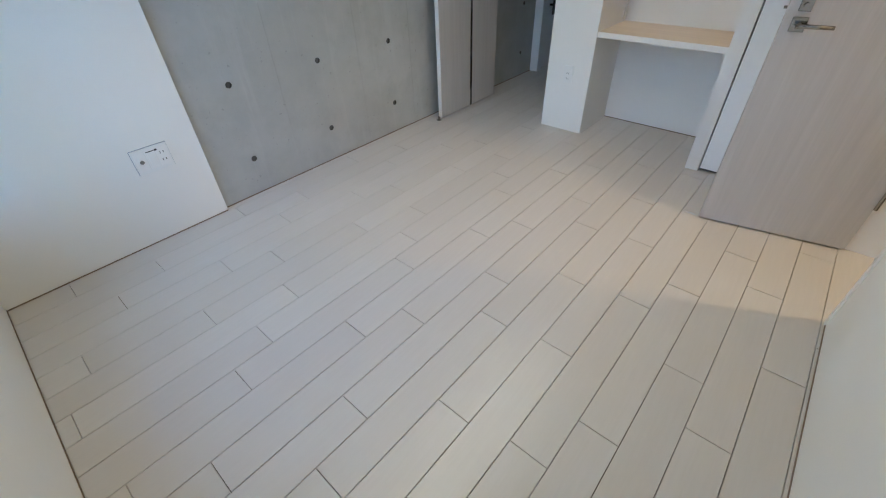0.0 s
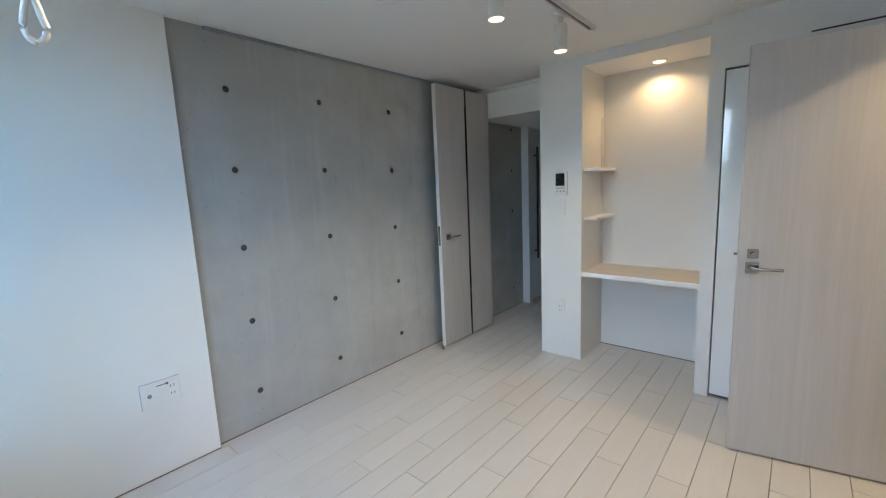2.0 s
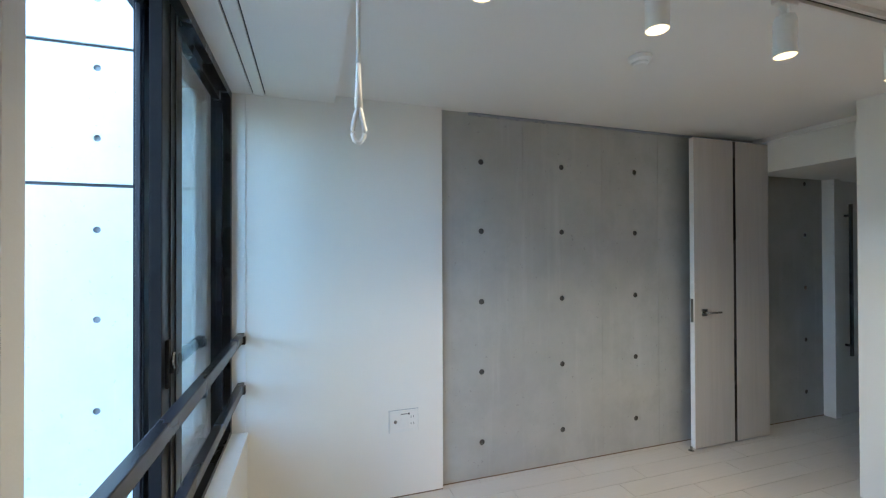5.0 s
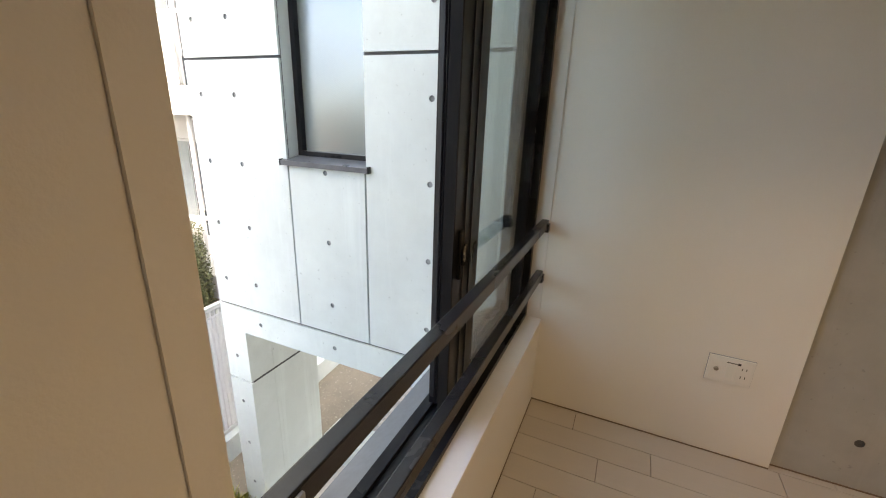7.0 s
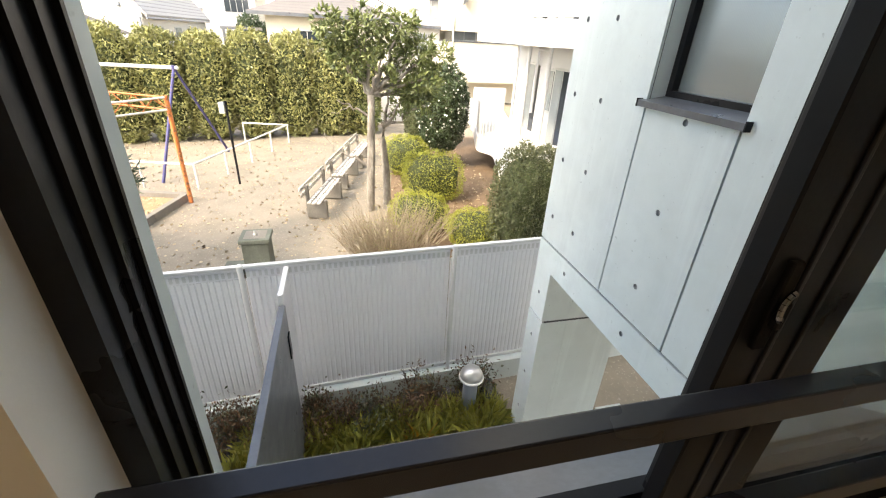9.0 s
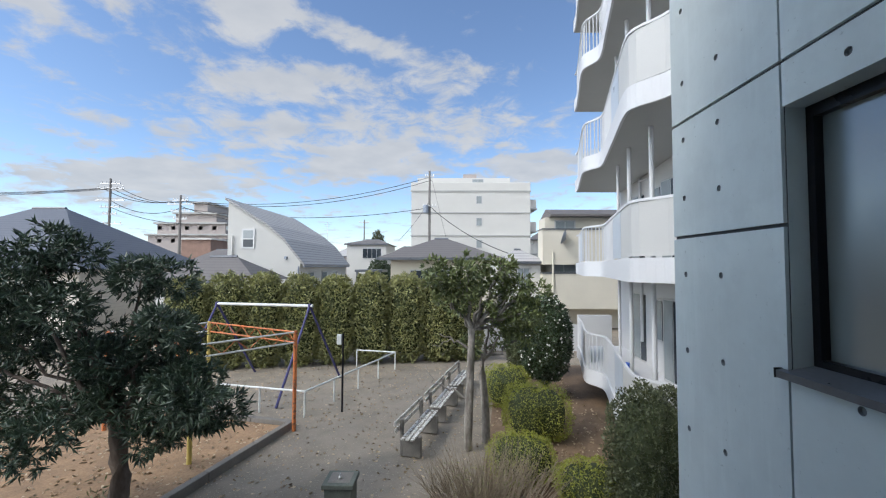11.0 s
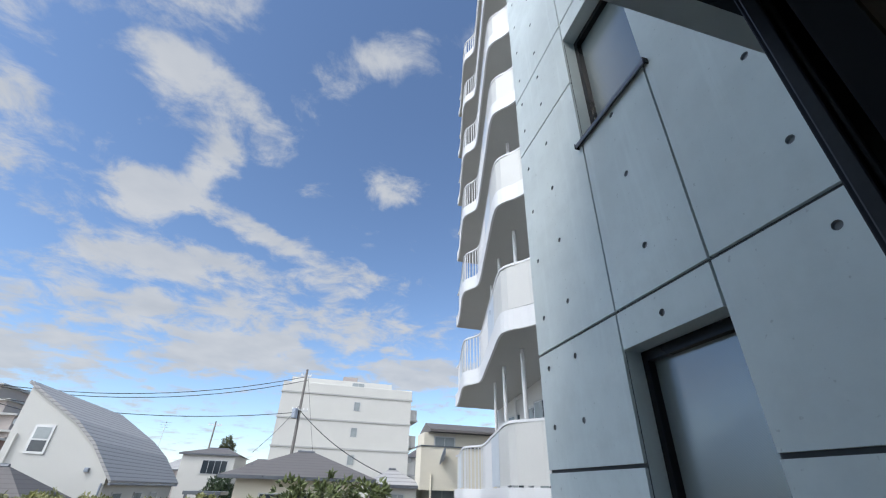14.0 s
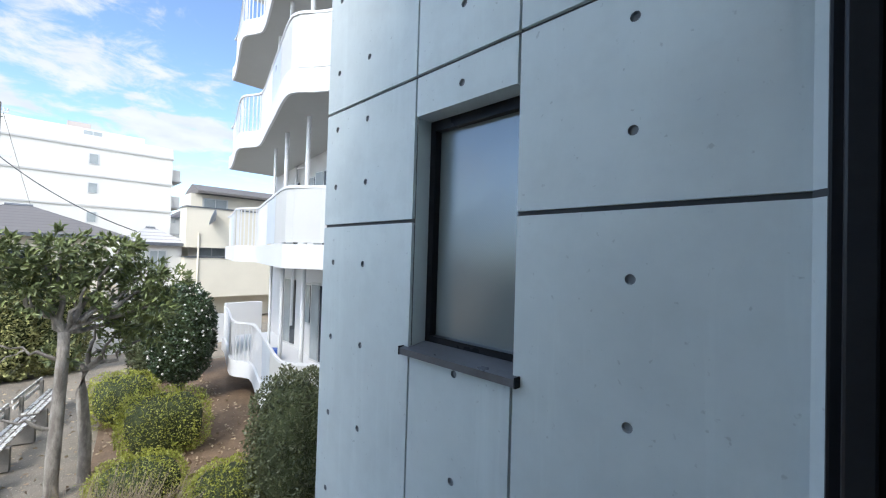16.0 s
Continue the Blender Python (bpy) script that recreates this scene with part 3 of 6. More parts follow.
setting("trim_flashing", prism(bmesh.new(), [(-1.246, 0.500), (-1.246, 0.470), (-1.375, 0.420), (-1.385, 0.385), (-1.378, 0.385), (-1.370, 0.428)], -4.05, -2.235, "x"), M["flash"],
        "dark metal flashing under the window", "sill")

# ---- doors ----
# open leaf in front of the concrete wall
d1 = thing("door_1", (-3.90, 2.35, 0.0), "open greige veneered door with a dark vertical inlay, against the concrete wall", "door", kind="structure")
leaf = part("door_leaf", B(-3.925, -3.888, 1.975, 2.362, 0.012, 2.283, bevel=0.002), M["door"], d1)
part("edge_band", B(-3.924, -3.889, 1.9715, 1.9748, 0.014, 2.281), M["door_edge"], d1, "white door edge")
part("inlay", B(-3.921, -3.890, 2.3625, 2.3895, 0.012, 2.283), M["stripe"], d1, "dark vertical inlay")
part("door_leaf", B(-3.925, -3.888, 2.390, 2.735, 0.012, 2.283, bevel=0.002), M["door"], d1)
part("latch_plate", B(-3.917, -3.896, 1.9695, 1.9714, 0.93, 1.10), M["chrome"], d1, "steel latch plate")


def lever(at, along, out, parent, square=True, length=0.115):
    """A rosette with a lever handle: along is the way the lever points, out the door's face."""
    a, o, c = Vector(along), Vector(out), Vector(at)
    bm = bmesh.new()
    side = Vector((0, 0, 1)).cross(o)
    half = side * 0.026
    p, q = c - half, c + half
    lo, hi = [min(p[i], q[i]) for i in range(3)], [max(p[i], q[i]) for i in range(3)]
    f = c + o * 0.008
    box(bm, min(lo[0], f[0]), max(hi[0], f[0]), min(lo[1], f[1]), max(hi[1], f[1]), c.z - 0.026, c.z + 0.026, bevel=0.002)
    ros = part("rosette", bm, M["chrome"], parent, "square chrome rosette")
    bm = tube(bmesh.new(), c + o * 0.006, c + o * 0.045, 0.009)
    tube(bm, c + o * 0.045 - a * 0.012, c + o * 0.045 + a * length, 0.0085, 0.0075)
    part("door_handle", bm, M["chrome"], parent, "straight chrome lever handle", True)
    return ros


lever((-3.888, 2.065, 1.0), (0, 1, 0), (1, 0, 0), d1)
part("keyhole", T((-3.880, 2.048, 1.0), (-3.8785, 2.048, 1.0), 0.006), M["screen"], d1)
part("floor_stop", lathe(bmesh.new(), (-3.90, 1.945, 0.0), [(0.02, 0.0), (0.02, 0.004), (0.008, 0.008), (0.008, 0.03), (0.004, 0.033)], 12), M["chrome"], d1, "small chrome floor stop")

# leaf of the side doorway, standing open into the room
d2 = thing("door_2", (-1.128, 1.897, 0.0), "open greige door of the side room with chrome lever", "door", kind="structure")
wdt = 0.652
leaf2 = B(-wdt, 0, -0.018, 0.018, 0.010, 2.015, bevel=0.002)
turn2 = Matrix.Translation((-1.128, 1.892, 0)) @ Matrix.Rotation(radians(11.5), 4, "Z")
bmesh.ops.transform(leaf2, matrix=turn2, verts=leaf2.verts)
part("door_leaf", leaf2, M["door"], d2)


def on_leaf(bm):
    bmesh.ops.transform(bm, matrix=turn2, verts=bm.verts)
    return bm


part("lock_plate", on_leaf(B(-0.617, -0.573, -0.028, -0.0185, 1.03, 1.075, bevel=0.002)), M["chrome"], d2, "square chrome lock plate")
part("thumb_turn", on_leaf(T((-0.595, -0.045, 1.052), (-0.595, -0.028, 1.052), 0.010)), M["chrome"], d2)
part("rosette", on_leaf(B(-0.622, -0.568, -0.028, -0.0185, 0.955, 1.010, bevel=0.002)), M["chrome"], d2, "square chrome rosette")
bm = tube(bmesh.new(), (-0.595, -0.018, 0.983), (-0.595, -0.062, 0.983), 0.010)
tube(bm, (-0.607, -0.062, 0.983), (-0.480, -0.062, 0.983), 0.009, 0.008)
part("door_handle", on_leaf(bm), M["chrome"], d2, "straight chrome lever handle", True)
for z in (0.25, 1.75):
    part("hinge", on_leaf(T((0.004, -0.022, z), (0.004, -0.022, z + 0.10), 0.008)), M["chrome"], d2, "steel hinge")

# glossy closet door
d3 = thing("door_3", (-1.55, 2.33, 0.0), "closed white high-gloss closet door reflecting the window", "door", kind="structure")
part("door_leaf", B(-1.9225, -1.14, 2.318, 2.350, 0.022, 2.038, bevel=0.0015), M["gloss"], d3)
part("reveal", B(-1.929, -1.131, 2.352, 2.358, 0.0, 2.05), M["stripe"], d3, "dark gap round the door")
lever((-1.715, 2.318, 0.965), (-1, 0, 0), (0, -1, 0), d3)

# ---- desk niche ----
desk = thing("desk_shelf", (-2.41, 2.6, 0.69), "built-in pale wood desk board across the niche", "desk")
part("board", B(-2.8165, -2.0095, 2.405, 2.8485, 0.694, 0.726), M["desk"], desk)
part("front_edge", B(-2.8165, -2.0095, 2.398, 2.4048, 0.692, 0.728, bevel=0.002), M["trim"], desk, "white front edge")
for z in (1.145, 1.520):
    sh = thing("corner_shelf", (-2.74, 2.7, z), "small white shelf board in the desk niche", "shelf", "niche shelves")
    part("board", B(-2.8165, -2.715, 2.44, 2.8485, z - 0.012, z + 0.010, bevel=0.002), M["trim"], sh)
stand = thing("shelf_rail", (-2.81, 2.80, 0.73), "slim white slotted shelf rail on the niche wall", "rail")
part("rail", B(-2.8165, -2.8065, 2.795, 2.812, 0.74, 1.93), M["trim"], stand)

# intercom, switch and sockets on the pillar
ic = thing("intercom", (-2.977, 2.39, 1.33), "white wall intercom with a black screen", "intercom")
part("case", B(-3.028, -2.926, 2.372, 2.3945, 1.332, 1.512, bevel=0.004), M["plastic"], ic)
part("screen", B(-3.018, -2.945, 2.3705, 2.3722, 1.405, 1.500), M["screen"], ic, "black screen")
for k in range(3):
    part("button", T((-3.005 + 0.028 * k, 2.3722, 1.362), (-3.005 + 0.028 * k, 2.3695, 1.362), 0.006), M["grey_metal"], ic)
part("label_strip", B(-3.012, -2.942, 2.3714, 2.3722, 1.384, 1.390), M["grey_metal"], ic)


def plate(name, label, category, x0, x1, z0, z1, y, bits):
    p = thing(name, ((x0 + x1) / 2, y, z0), label, category)
    part("cover", B(x0, x1, y - 0.008, y - 0.0005, z0, z1, bevel=0.002), M["plastic"], p)
    for n, (a, b, c, d, mat) in bits:
        part(n, B(a, b, y - 0.0105, y - 0.0078, c, d), mat, p)


plate("light_switch", "white rocker switch on the pillar", "switch", -3.015, -2.945, 1.175, 1.295, YN, [("rocker", (-3.0, -2.983, 1.20, 1.27, M["trim"])), ("rocker", (-2.980, -2.963, 1.20, 1.27, M["trim"]))])
plate("wall_socket", "white double socket low on the pillar", "socket", -3.02, -2.95, 0.365, 0.485, YN,
      [("slot", (-2.994 + 0.014 * i, -2.992 + 0.014 * i, 0.39 + 0.035 * j, 0.402 + 0.035 * j, M["dark_slot"])) for i in range(2) for j in range(2)])

# combined socket and antenna plate on the white lining
so = thing("wall_socket", (XW, -0.163, 0.384), "white four-part socket plate with aerial and switch", "socket")
# slightly larger grey backing, drawn as the plate's edge shadow
part("rim", B(XW + 0.0002, XW + 0.003, -0.2518, -0.0742, 0.3842, 0.5158), M["grey_metal"], so, "grey backing standing for the shadow round the plate")
part("cover", B(XW + 0.003, XW + 0.0095, -0.250, -0.076, 0.386, 0.514, bevel=0.002), M["plastic"], so)
for a, b in ((-0.240, -0.190), (-0.186, -0.140), (-0.136, -0.086)):
    part("insert", B(XW + 0.0078, XW + 0.0105, a, b, 0.402, 0.498, bevel=0.001), M["trim"], so)
part("aerial_socket", lathe(bmesh.new(), (0, 0, 0), [(0.010, 0), (0.010, 0.004), (0.006, 0.006), (0.004, 0.006)], 14), M["chrome"], so).matrix_basis = Matrix.Translation((XW + 0.0105, -0.215, 0.45)) @ Matrix.Rotation(radians(90), 4, "Y")
part("rocker", B(XW + 0.0104, XW + 0.0135, -0.178, -0.148, 0.415, 0.485, bevel=0.001), M["plastic"], so)
part("label_strip", B(XW + 0.0104, XW + 0.0112, -0.182, -0.142, 0.489, 0.493), M["dark_slot"], so)
part("pilot_mark", B(XW + 0.0104, XW + 0.0116, -0.140, -0.128, 0.486, 0.496), M["dark_slot"], so)
for j in range(2):
    for i in range(2):
        part("slot", B(XW + 0.0104, XW + 0.0111, -0.121 + 0.016 * i, -0.118 + 0.016 * i, 0.425 + 0.04 * j, 0.437 + 0.04 * j), M["dark_slot"], so)

# picture rail at the top of the concrete
pr = thing("picture_rail", (-4.0, 1.2, 2.32), "thin grey picture rail with sliding hooks along the ceiling", "rail")
part("rail", B(-4.0355, -4.018, 0.27, 3.2, 2.322, 2.338, bevel=0.002), M["grey_metal"], pr)
for y in (0.33, 0.46, 0.60, 0.74, 0.80):
    part("hook", B(-4.018, -4.010, y, y + 0.02, 2.312, 2.330, bevel=0.002), M["grey_metal"], pr)

# bar handle in the passage
bh = thing("bar_handle", (-3.95, 3.86, 0.75), "tall black bar handle on the pale passage door", "handle")
part("bar", B(-3.962, -3.945, 3.84, 3.87, 0.52, 1.86, bevel=0.003), M["stripe"], bh)
for z in (0.60, 1.75):
    part("standoff", B(-3.999, -3.961, 3.848, 3.862, z, z + 0.02), M["stripe"], bh)

# ---- lamps ----
tr = thing("ceiling_track", (TRACK_X + 0.03, 0.5, CEIL), "white lighting track on the ceiling", "track")
bm = B(-2.577, -2.565, -0.62, 1.87, CEIL - 0.022, CEIL - 0.0005)
box(bm, -2.545, -2.533, -0.62, 1.87, CEIL - 0.022, CEIL - 0.0005)
part("rail", bm, M["lamp_white"], tr)
part("slot", B(-2.565, -2.545, -0.62, 1.87, CEIL - 0.010, CEIL - 0.0005), M["dark_slot"], tr, "dark conductor slot")
part("end_cap", B(-2.578, -2.532, 1.8705, 1.895, CEIL - 0.024, CEIL - 0.0005, bevel=0.003), M["lamp_white"], tr)
first = thing("track_spotlight", (TRACK_X + 0.045, SPOT_Y[0], CEIL - 0.022), "white cylindrical track spotlight, lit warm", "spotlight", "spotlights on the track")
cx, cy = TRACK_X + 0.045, SPOT_Y[0]
part("adapter", B(cx - 0.016, cx + 0.016, cy - 0.045, cy + 0.045, CEIL - 0.045, CEIL - 0.0225, bevel=0.003), M["lamp_white"], first)
part("stem", T((cx, cy, CEIL - 0.075), (cx, cy, CEIL - 0.045), 0.013), M["lamp_white"], first)
part("body", lathe(bmesh.new(), (cx, cy, 2.122), [(0.026, 0.012), (0.0335, 0.0), (0.0345, 0.002), (0.0345, 0.118), (0.029, 0.135), (0.014, 0.137)], 28), M["lamp_white"], first, smooth=False)
part("lens", lathe(bmesh.new(), (cx, cy, 2.121), [(0.031, 0.0), (0.032, 0.004), (0.020, 0.009)], 24), M["glow"], first, "warm glowing lamp face")
for y in SPOT_Y[1:]:
    copy_thing(first, Matrix.Translation((cx, y, CEIL - 0.022)))
NC = 2.265
dl = thing("downlight", (-2.38, 2.715, NC), "round recessed downlight glowing over the desk", "downlight")
part("ring", lathe(bmesh.new(), (-2.38, 2.715, NC - 0.006), [(0.045, 0.0), (0.053, 0.002), (0.055, 0.0055)], 28), M["lamp_white"], dl)
part("lens", lathe(bmesh.new(), (-2.38, 2.715, NC - 0.009), [(0.036, 0.0), (0.043, 0.0028)], 24), M["glow"], dl, "warm glowing lamp face")
sd = thing("smoke_detector", (-3.10, 0.75, CEIL), "round white smoke detector on the ceiling", "detector")
part("case", lathe(bmesh.new(), (-3.10, 0.75, CEIL - 0.040), [(0.030, 0.0), (0.036, 0.006), (0.036, 0.014), (0.050, 0.022), (0.052, 0.0395)], 28), M["plastic"], sd, smooth=False)
sl = thing("ceiling_light", (-0.45, 1.6, CEIL), "round warm downlight of the side room", "downlight")
part("lens", lathe(bmesh.new(), (-0.45, 1.6, CEIL - 0.009), [(0.036, 0.0), (0.043, 0.0085)], 20), M["glow"], sl)

# hanging strap for a drying pole
SX, SY, SZ = -2.64, -0.572, 1.730
st = thing("hanging_strap", (SX, SY, SOFFIT), "white cord loop hanging from the ceiling for a drying pole", "strap")
bm = bmesh.new()
loop = []
for k in range(21):
    a = -math.pi / 2 + 2 * math.pi * k / 20
    w = 0.0155 * math.cos(a) * (1.0 if math.sin(a) < 0 else 1 - 0.75 * math.sin(a))
    loop.append(Vector((SX + 0.2 * w, SY + w, SZ + 0.030 + 0.030 * math.sin(a) * (1.0 if math.sin(a) < 0 else 2.2))))
limb(bm, loop, 0.0058, 0.0058, 8)
part("loop", bm, M["cord"], st, smooth=True)
bm = tube(bmesh.new(), (SX, SY, SZ + 0.090), (SX, SY, SZ + 0.20), 0.0105, 0.0055, n=10)
tube(bm, (SX, SY, SZ + 0.20), (SX, SY, SOFFIT), 0.0050, n=10)
part("cord", bm, M["cord"], st, smooth=True)
part("ceiling_ring", lathe(bmesh.new(), (SX, SY, SOFFIT - 0.012), [(0.008, 0.0), (0.016, 0.004), (0.017, 0.0118)], 18), M["lamp_white"], st)

# ---- the building outside ----
GROUND = -2.2
XF = -4.045
VJ = (-2.712, -2.118)
FLOOR_H = 2.49
levels = [0.225, 0.672, 1.123, 1.567, 2.02, 2.37]
holes = []
for f in range(-1, 3):
    for i, z in enumerate(levels):
        zz = z + f * FLOOR_H
        if f < 0 and zz > -0.2:
            continue
        for y in (-3.44, -3.125, -1.694):
            if f < 0 and y > -3.3:
                continue
            holes.append((y, zz))
        if f >= 0 and (i < 3 or i == 5):
            holes.append((-2.415, zz))
holes += [(-3.125, -0.11), (-2.415, -0.11), (-1.695, -0.11)]
joint_z = [-2.05, -0.70, 0.0, 1.788, 2.48, 4.28, 4.98, 6.77, 7.47]
J = 0.009


def wing(u, v):
    if v < -0.225 and u > -3.31:
        return None
    for f in range(3):
        if VJ[0] < u < VJ[1] and 1.185 + f * FLOOR_H < v < 2.285 + f * FLOOR_H:
            return None
    if any(abs(v - z) < J for z in joint_z):
        return 0.016
    if v > 0 and any(abs(u - y) < J * 0.7 for y in VJ):
        return 0.016
    return 0.0


us = [-3.56, -3.31, -1.285] + [y + s * J * 0.7 for y in VJ for s in (-1, 1)] + list(VJ)
vs = [GROUND, 8.6, -0.225] + [z + s * J for z in joint_z for s in (-1, 1)] + [a + f * FLOOR_H for a in (1.185, 2.285) for f in range(3)]
bm = relief(us, vs, wing, holes, 0.0165, 0.012, lambda u, v, d: (XF - d, u, v), 0.24)
setting("wall_wing", bm, [M["conc_out"], M["hole_out"], M["joint"]], "pale grey concrete wing wall with tie holes and panel joints", "wall")
bm = B(XF - 0.78, XF - 0.242, -3.56, -3.31, GROUND, 0.0)
setting("column", bm, M["conc_out"], "broad concrete column under the wing wall", "column")
setting("trim_column_joint", B(XF - 0.775, XF - 0.02, -3.3095, -3.308, -0.709, -0.691), M["joint"], "dark joint across the column", "trim")
setting("trim_wing_return", prism(bmesh.new(), [(XF + 0.0005, -1.2848), (XF + 0.045, -1.240), (XF + 0.045, -1.20), (XF - 0.2, -1.20), (XF - 0.2, -1.284)], -0.2, 2.384), M["conc_out"],
        "chamfered concrete return beside the window", "trim")
setting("trim_return_joint", prism(bmesh.new(), [(XF + 0.001, -1.2852), (XF + 0.0458, -1.2402), (XF + 0.0458, -1.236), (XF - 0.02, -1.236), (XF - 0.02, -1.2852)], 1.779, 1.797), M["joint"], "dark joint across the return", "trim")
for f in range(2):
    z0, z1 = 1.185 + f * FLOOR_H, 2.285 + f * FLOOR_H
    w = thing("window_2" if f == 0 else "window_3", (XF - 0.1, -2.415, z0), "black framed window with ribbed frosted glass in the wing wall", "window", kind="structure")
    fx0, fx1 = XF - 0.165, XF - 0.100
    bm = B(fx0, fx1, VJ[0] + 0.001, VJ[0] + 0.036, z0, z1 - 0.001)
    box(bm, fx0, fx1, VJ[1] - 0.036, VJ[1] - 0.001, z0, z1 - 0.001)
    box(bm, fx0, fx1, VJ[0] + 0.036, VJ[1] - 0.036, z1 - 0.05, z1 - 0.001)
    box(bm, fx0, fx1, VJ[0] + 0.036, VJ[1] - 0.036, z0, z0 + 0.05)
    fr = part("window_frame", bm, M["black"], w)
    part("pane", B(fx0 + 0.02, fx0 + 0.026, VJ[0] + 0.036, VJ[1] - 0.036, z0 + 0.05, z1 - 0.05), M["frost"], fr, "ribbed frosted glass")
    part("sill", prism(bmesh.new(), [(XF - 0.099, z0 + 0.020), (XF + 0.030, z0 - 0.004), (XF + 0.030, z0 - 0.034), (XF + 0.024, z0 - 0.034), (XF + 0.022, z0 - 0.012), (XF - 0.099, z0 + 0.006)], VJ[0] - 0.035, VJ[1] + 0.035, "y"),
         M["flash"], w, "dark metal sill")
    for y in (VJ[0] - 0.040, VJ[1] + 0.034):
        part("sill_end", B(XF + 0.001, XF + 0.034, y, y + 0.006, z0 - 0.036, z0 + 0.004), M["rubber"], w)
    # dark sheet in place of an unlit room, its shade put into the colour
    part("blind_back", B(XF - 0.232, XF - 0.222, VJ[0], VJ[1], z0, z1), M["dim"], w, "dark sheet standing for the unlit room behind the frosted glass")

# facade round the window and the storeys above
YF = -1.34
YJ = -1.345
bm = B(-4.30, -2.2195, -1.335, -1.06, 2.385, 8.6)
setting("wall_facade_upper", bm, M["conc_out"], "concrete facade over the window", "wall")
setting("wall_facade_lower", B(-4.05, -2.232, -1.335, -1.12, GROUND, 0.40), M["conc_out"], "concrete facade under the window", "wall")
XEW, YEW = 0.30, -3.344
east_holes = [(y, z + f * FLOOR_H) for f in range(-1, 3) for z in levels[:5] for y in (YEW + 0.12, YEW + 0.44, -2.2, -1.62) if GROUND + 0.1 < z + f * FLOOR_H < 6.3]
bm = relief([YEW, -1.346], [GROUND, 6.4] + [z + s * J for z in joint_z[:-2] for s in (-1, 1)], lambda u, v: 0.016 if any(abs(v - z) < J for z in joint_z) else 0.0, east_holes, 0.0165, 0.012,
            lambda u, v, d: (XEW + d, u, v), 0.24)
setting("wall_wing_east", bm, [M["conc_out"], M["hole_out"], M["joint"]], "pale grey concrete wing wall on the far side of the bay", "wall")
# dark strip along the jamb between frame and concrete
setting("trim_jamb_liner", B(-2.2315, -2.2195, -1.249, -1.121, 0.42, 2.384), M["flash"], "dark strip between frame and concrete jamb", "trim")
# the unseen run to x 7 is added to shade fence and yard
setting("wall_facade_east", B(-2.219, 7.0, YJ, -1.12, GROUND, 6.4), M["conc_out"], "concrete facade beside the window, with an unseen run east added for shade", "wall")
# unseen block, its length and height chosen for the shade it casts
bm = B(-4.30, 7.0, -1.055, 5.2, 2.52, 6.4)
box(bm, -4.30, -2.22, -1.055, 5.2, 6.4, 8.6)
setting("wall_storeys_above", bm, M["conc_out"], "unseen storeys above the room, extended east to shade the yard", "wall")
setting("wall_west_volume", B(-8.0, XF - 0.246, -3.555, 5.2, 0.0, 8.6), M["conc_out"], "part of the house behind the wing wall", "wall")
bm = B(-4.30, 0.7, -1.12, 5.2, GROUND, -0.12)
setting("wall_storey_below", bm, M["conc_out"], "storey of the house below the room", "wall")
bm = B(-4.30, -4.20, -1.2, 5.2, -0.12, 2.52)
box(bm, -4.2, 0.7, 4.85, 5.2, -0.12, 2.52)
box(bm, 0.56, 0.7, -1.12, 4.85, -0.12, 2.52)
setting("wall_house_outer", bm, M["conc_out"], "outer concrete walls of the house", "wall")

# ---- outdoor materials ----


def ground_material():
    m = Net("packed_earth")
    big, mid, fine = m.noise(0.16, 6, 0.6), m.noise(1.3, 6, 0.65), m.noise(26, 4, 0.6)
    k = m.mix(m.span(big, 0.38, 0.62), (0.235, 0.205, 0.165), (0.31, 0.255, 0.185))
    k = m.mix(m.span(mid, 0.40, 0.66, 0, 0.8), k, (0.165, 0.145, 0.115))
    k = m.mix(m.span(fine, 0.60, 0.68, 0, 0.8), k, (0.46, 0.42, 0.36))
    m.colour(k)
    m.gloss(0.92)
    m.bump(fine, 0.6, 0.02)
    return m.mat


def pebble_material(name, dark, light, scale):
    m = Net(name)
    v = m.n.new("ShaderNodeTexVoronoi")
    v.inputs["Scale"].default_value = scale
    m.l.new(m.tc.outputs["Object"], v.inputs["Vector"])
    s = m.n.new("ShaderNodeSeparateColor")
    m.l.new(v.outputs["Color"], s.inputs[0])
    m.colour(m.mix(s.outputs[0], dark, light))
    m.gloss(0.6)
    m.bump(v.outputs["Distance"], 0.9, 0.02)
    return m.mat


def bark_material(name, a, b):
    m = Net(name)
    n1, n2 = m.noise(9, 6, 0.65, (1, 1, 0.4)), m.noise(45, 3, 0.6, (1, 1, 0.4))
    m.colour(m.mix(m.span(n1, 0.4, 0.65), a, b))
    m.gloss(0.85)
    m.bump(n2, 0.7, 0.012)
    return m.mat


def peeling(name, c, under):
    m = Net(name)
    n = m.noise(16, 6, 0.7)
    m.colour(m.mix(m.span(n, 0.52, 0.58), c, under))
    m.gloss(0.6)
    m.bump(n, 0.3, 0.004)
    return m.mat


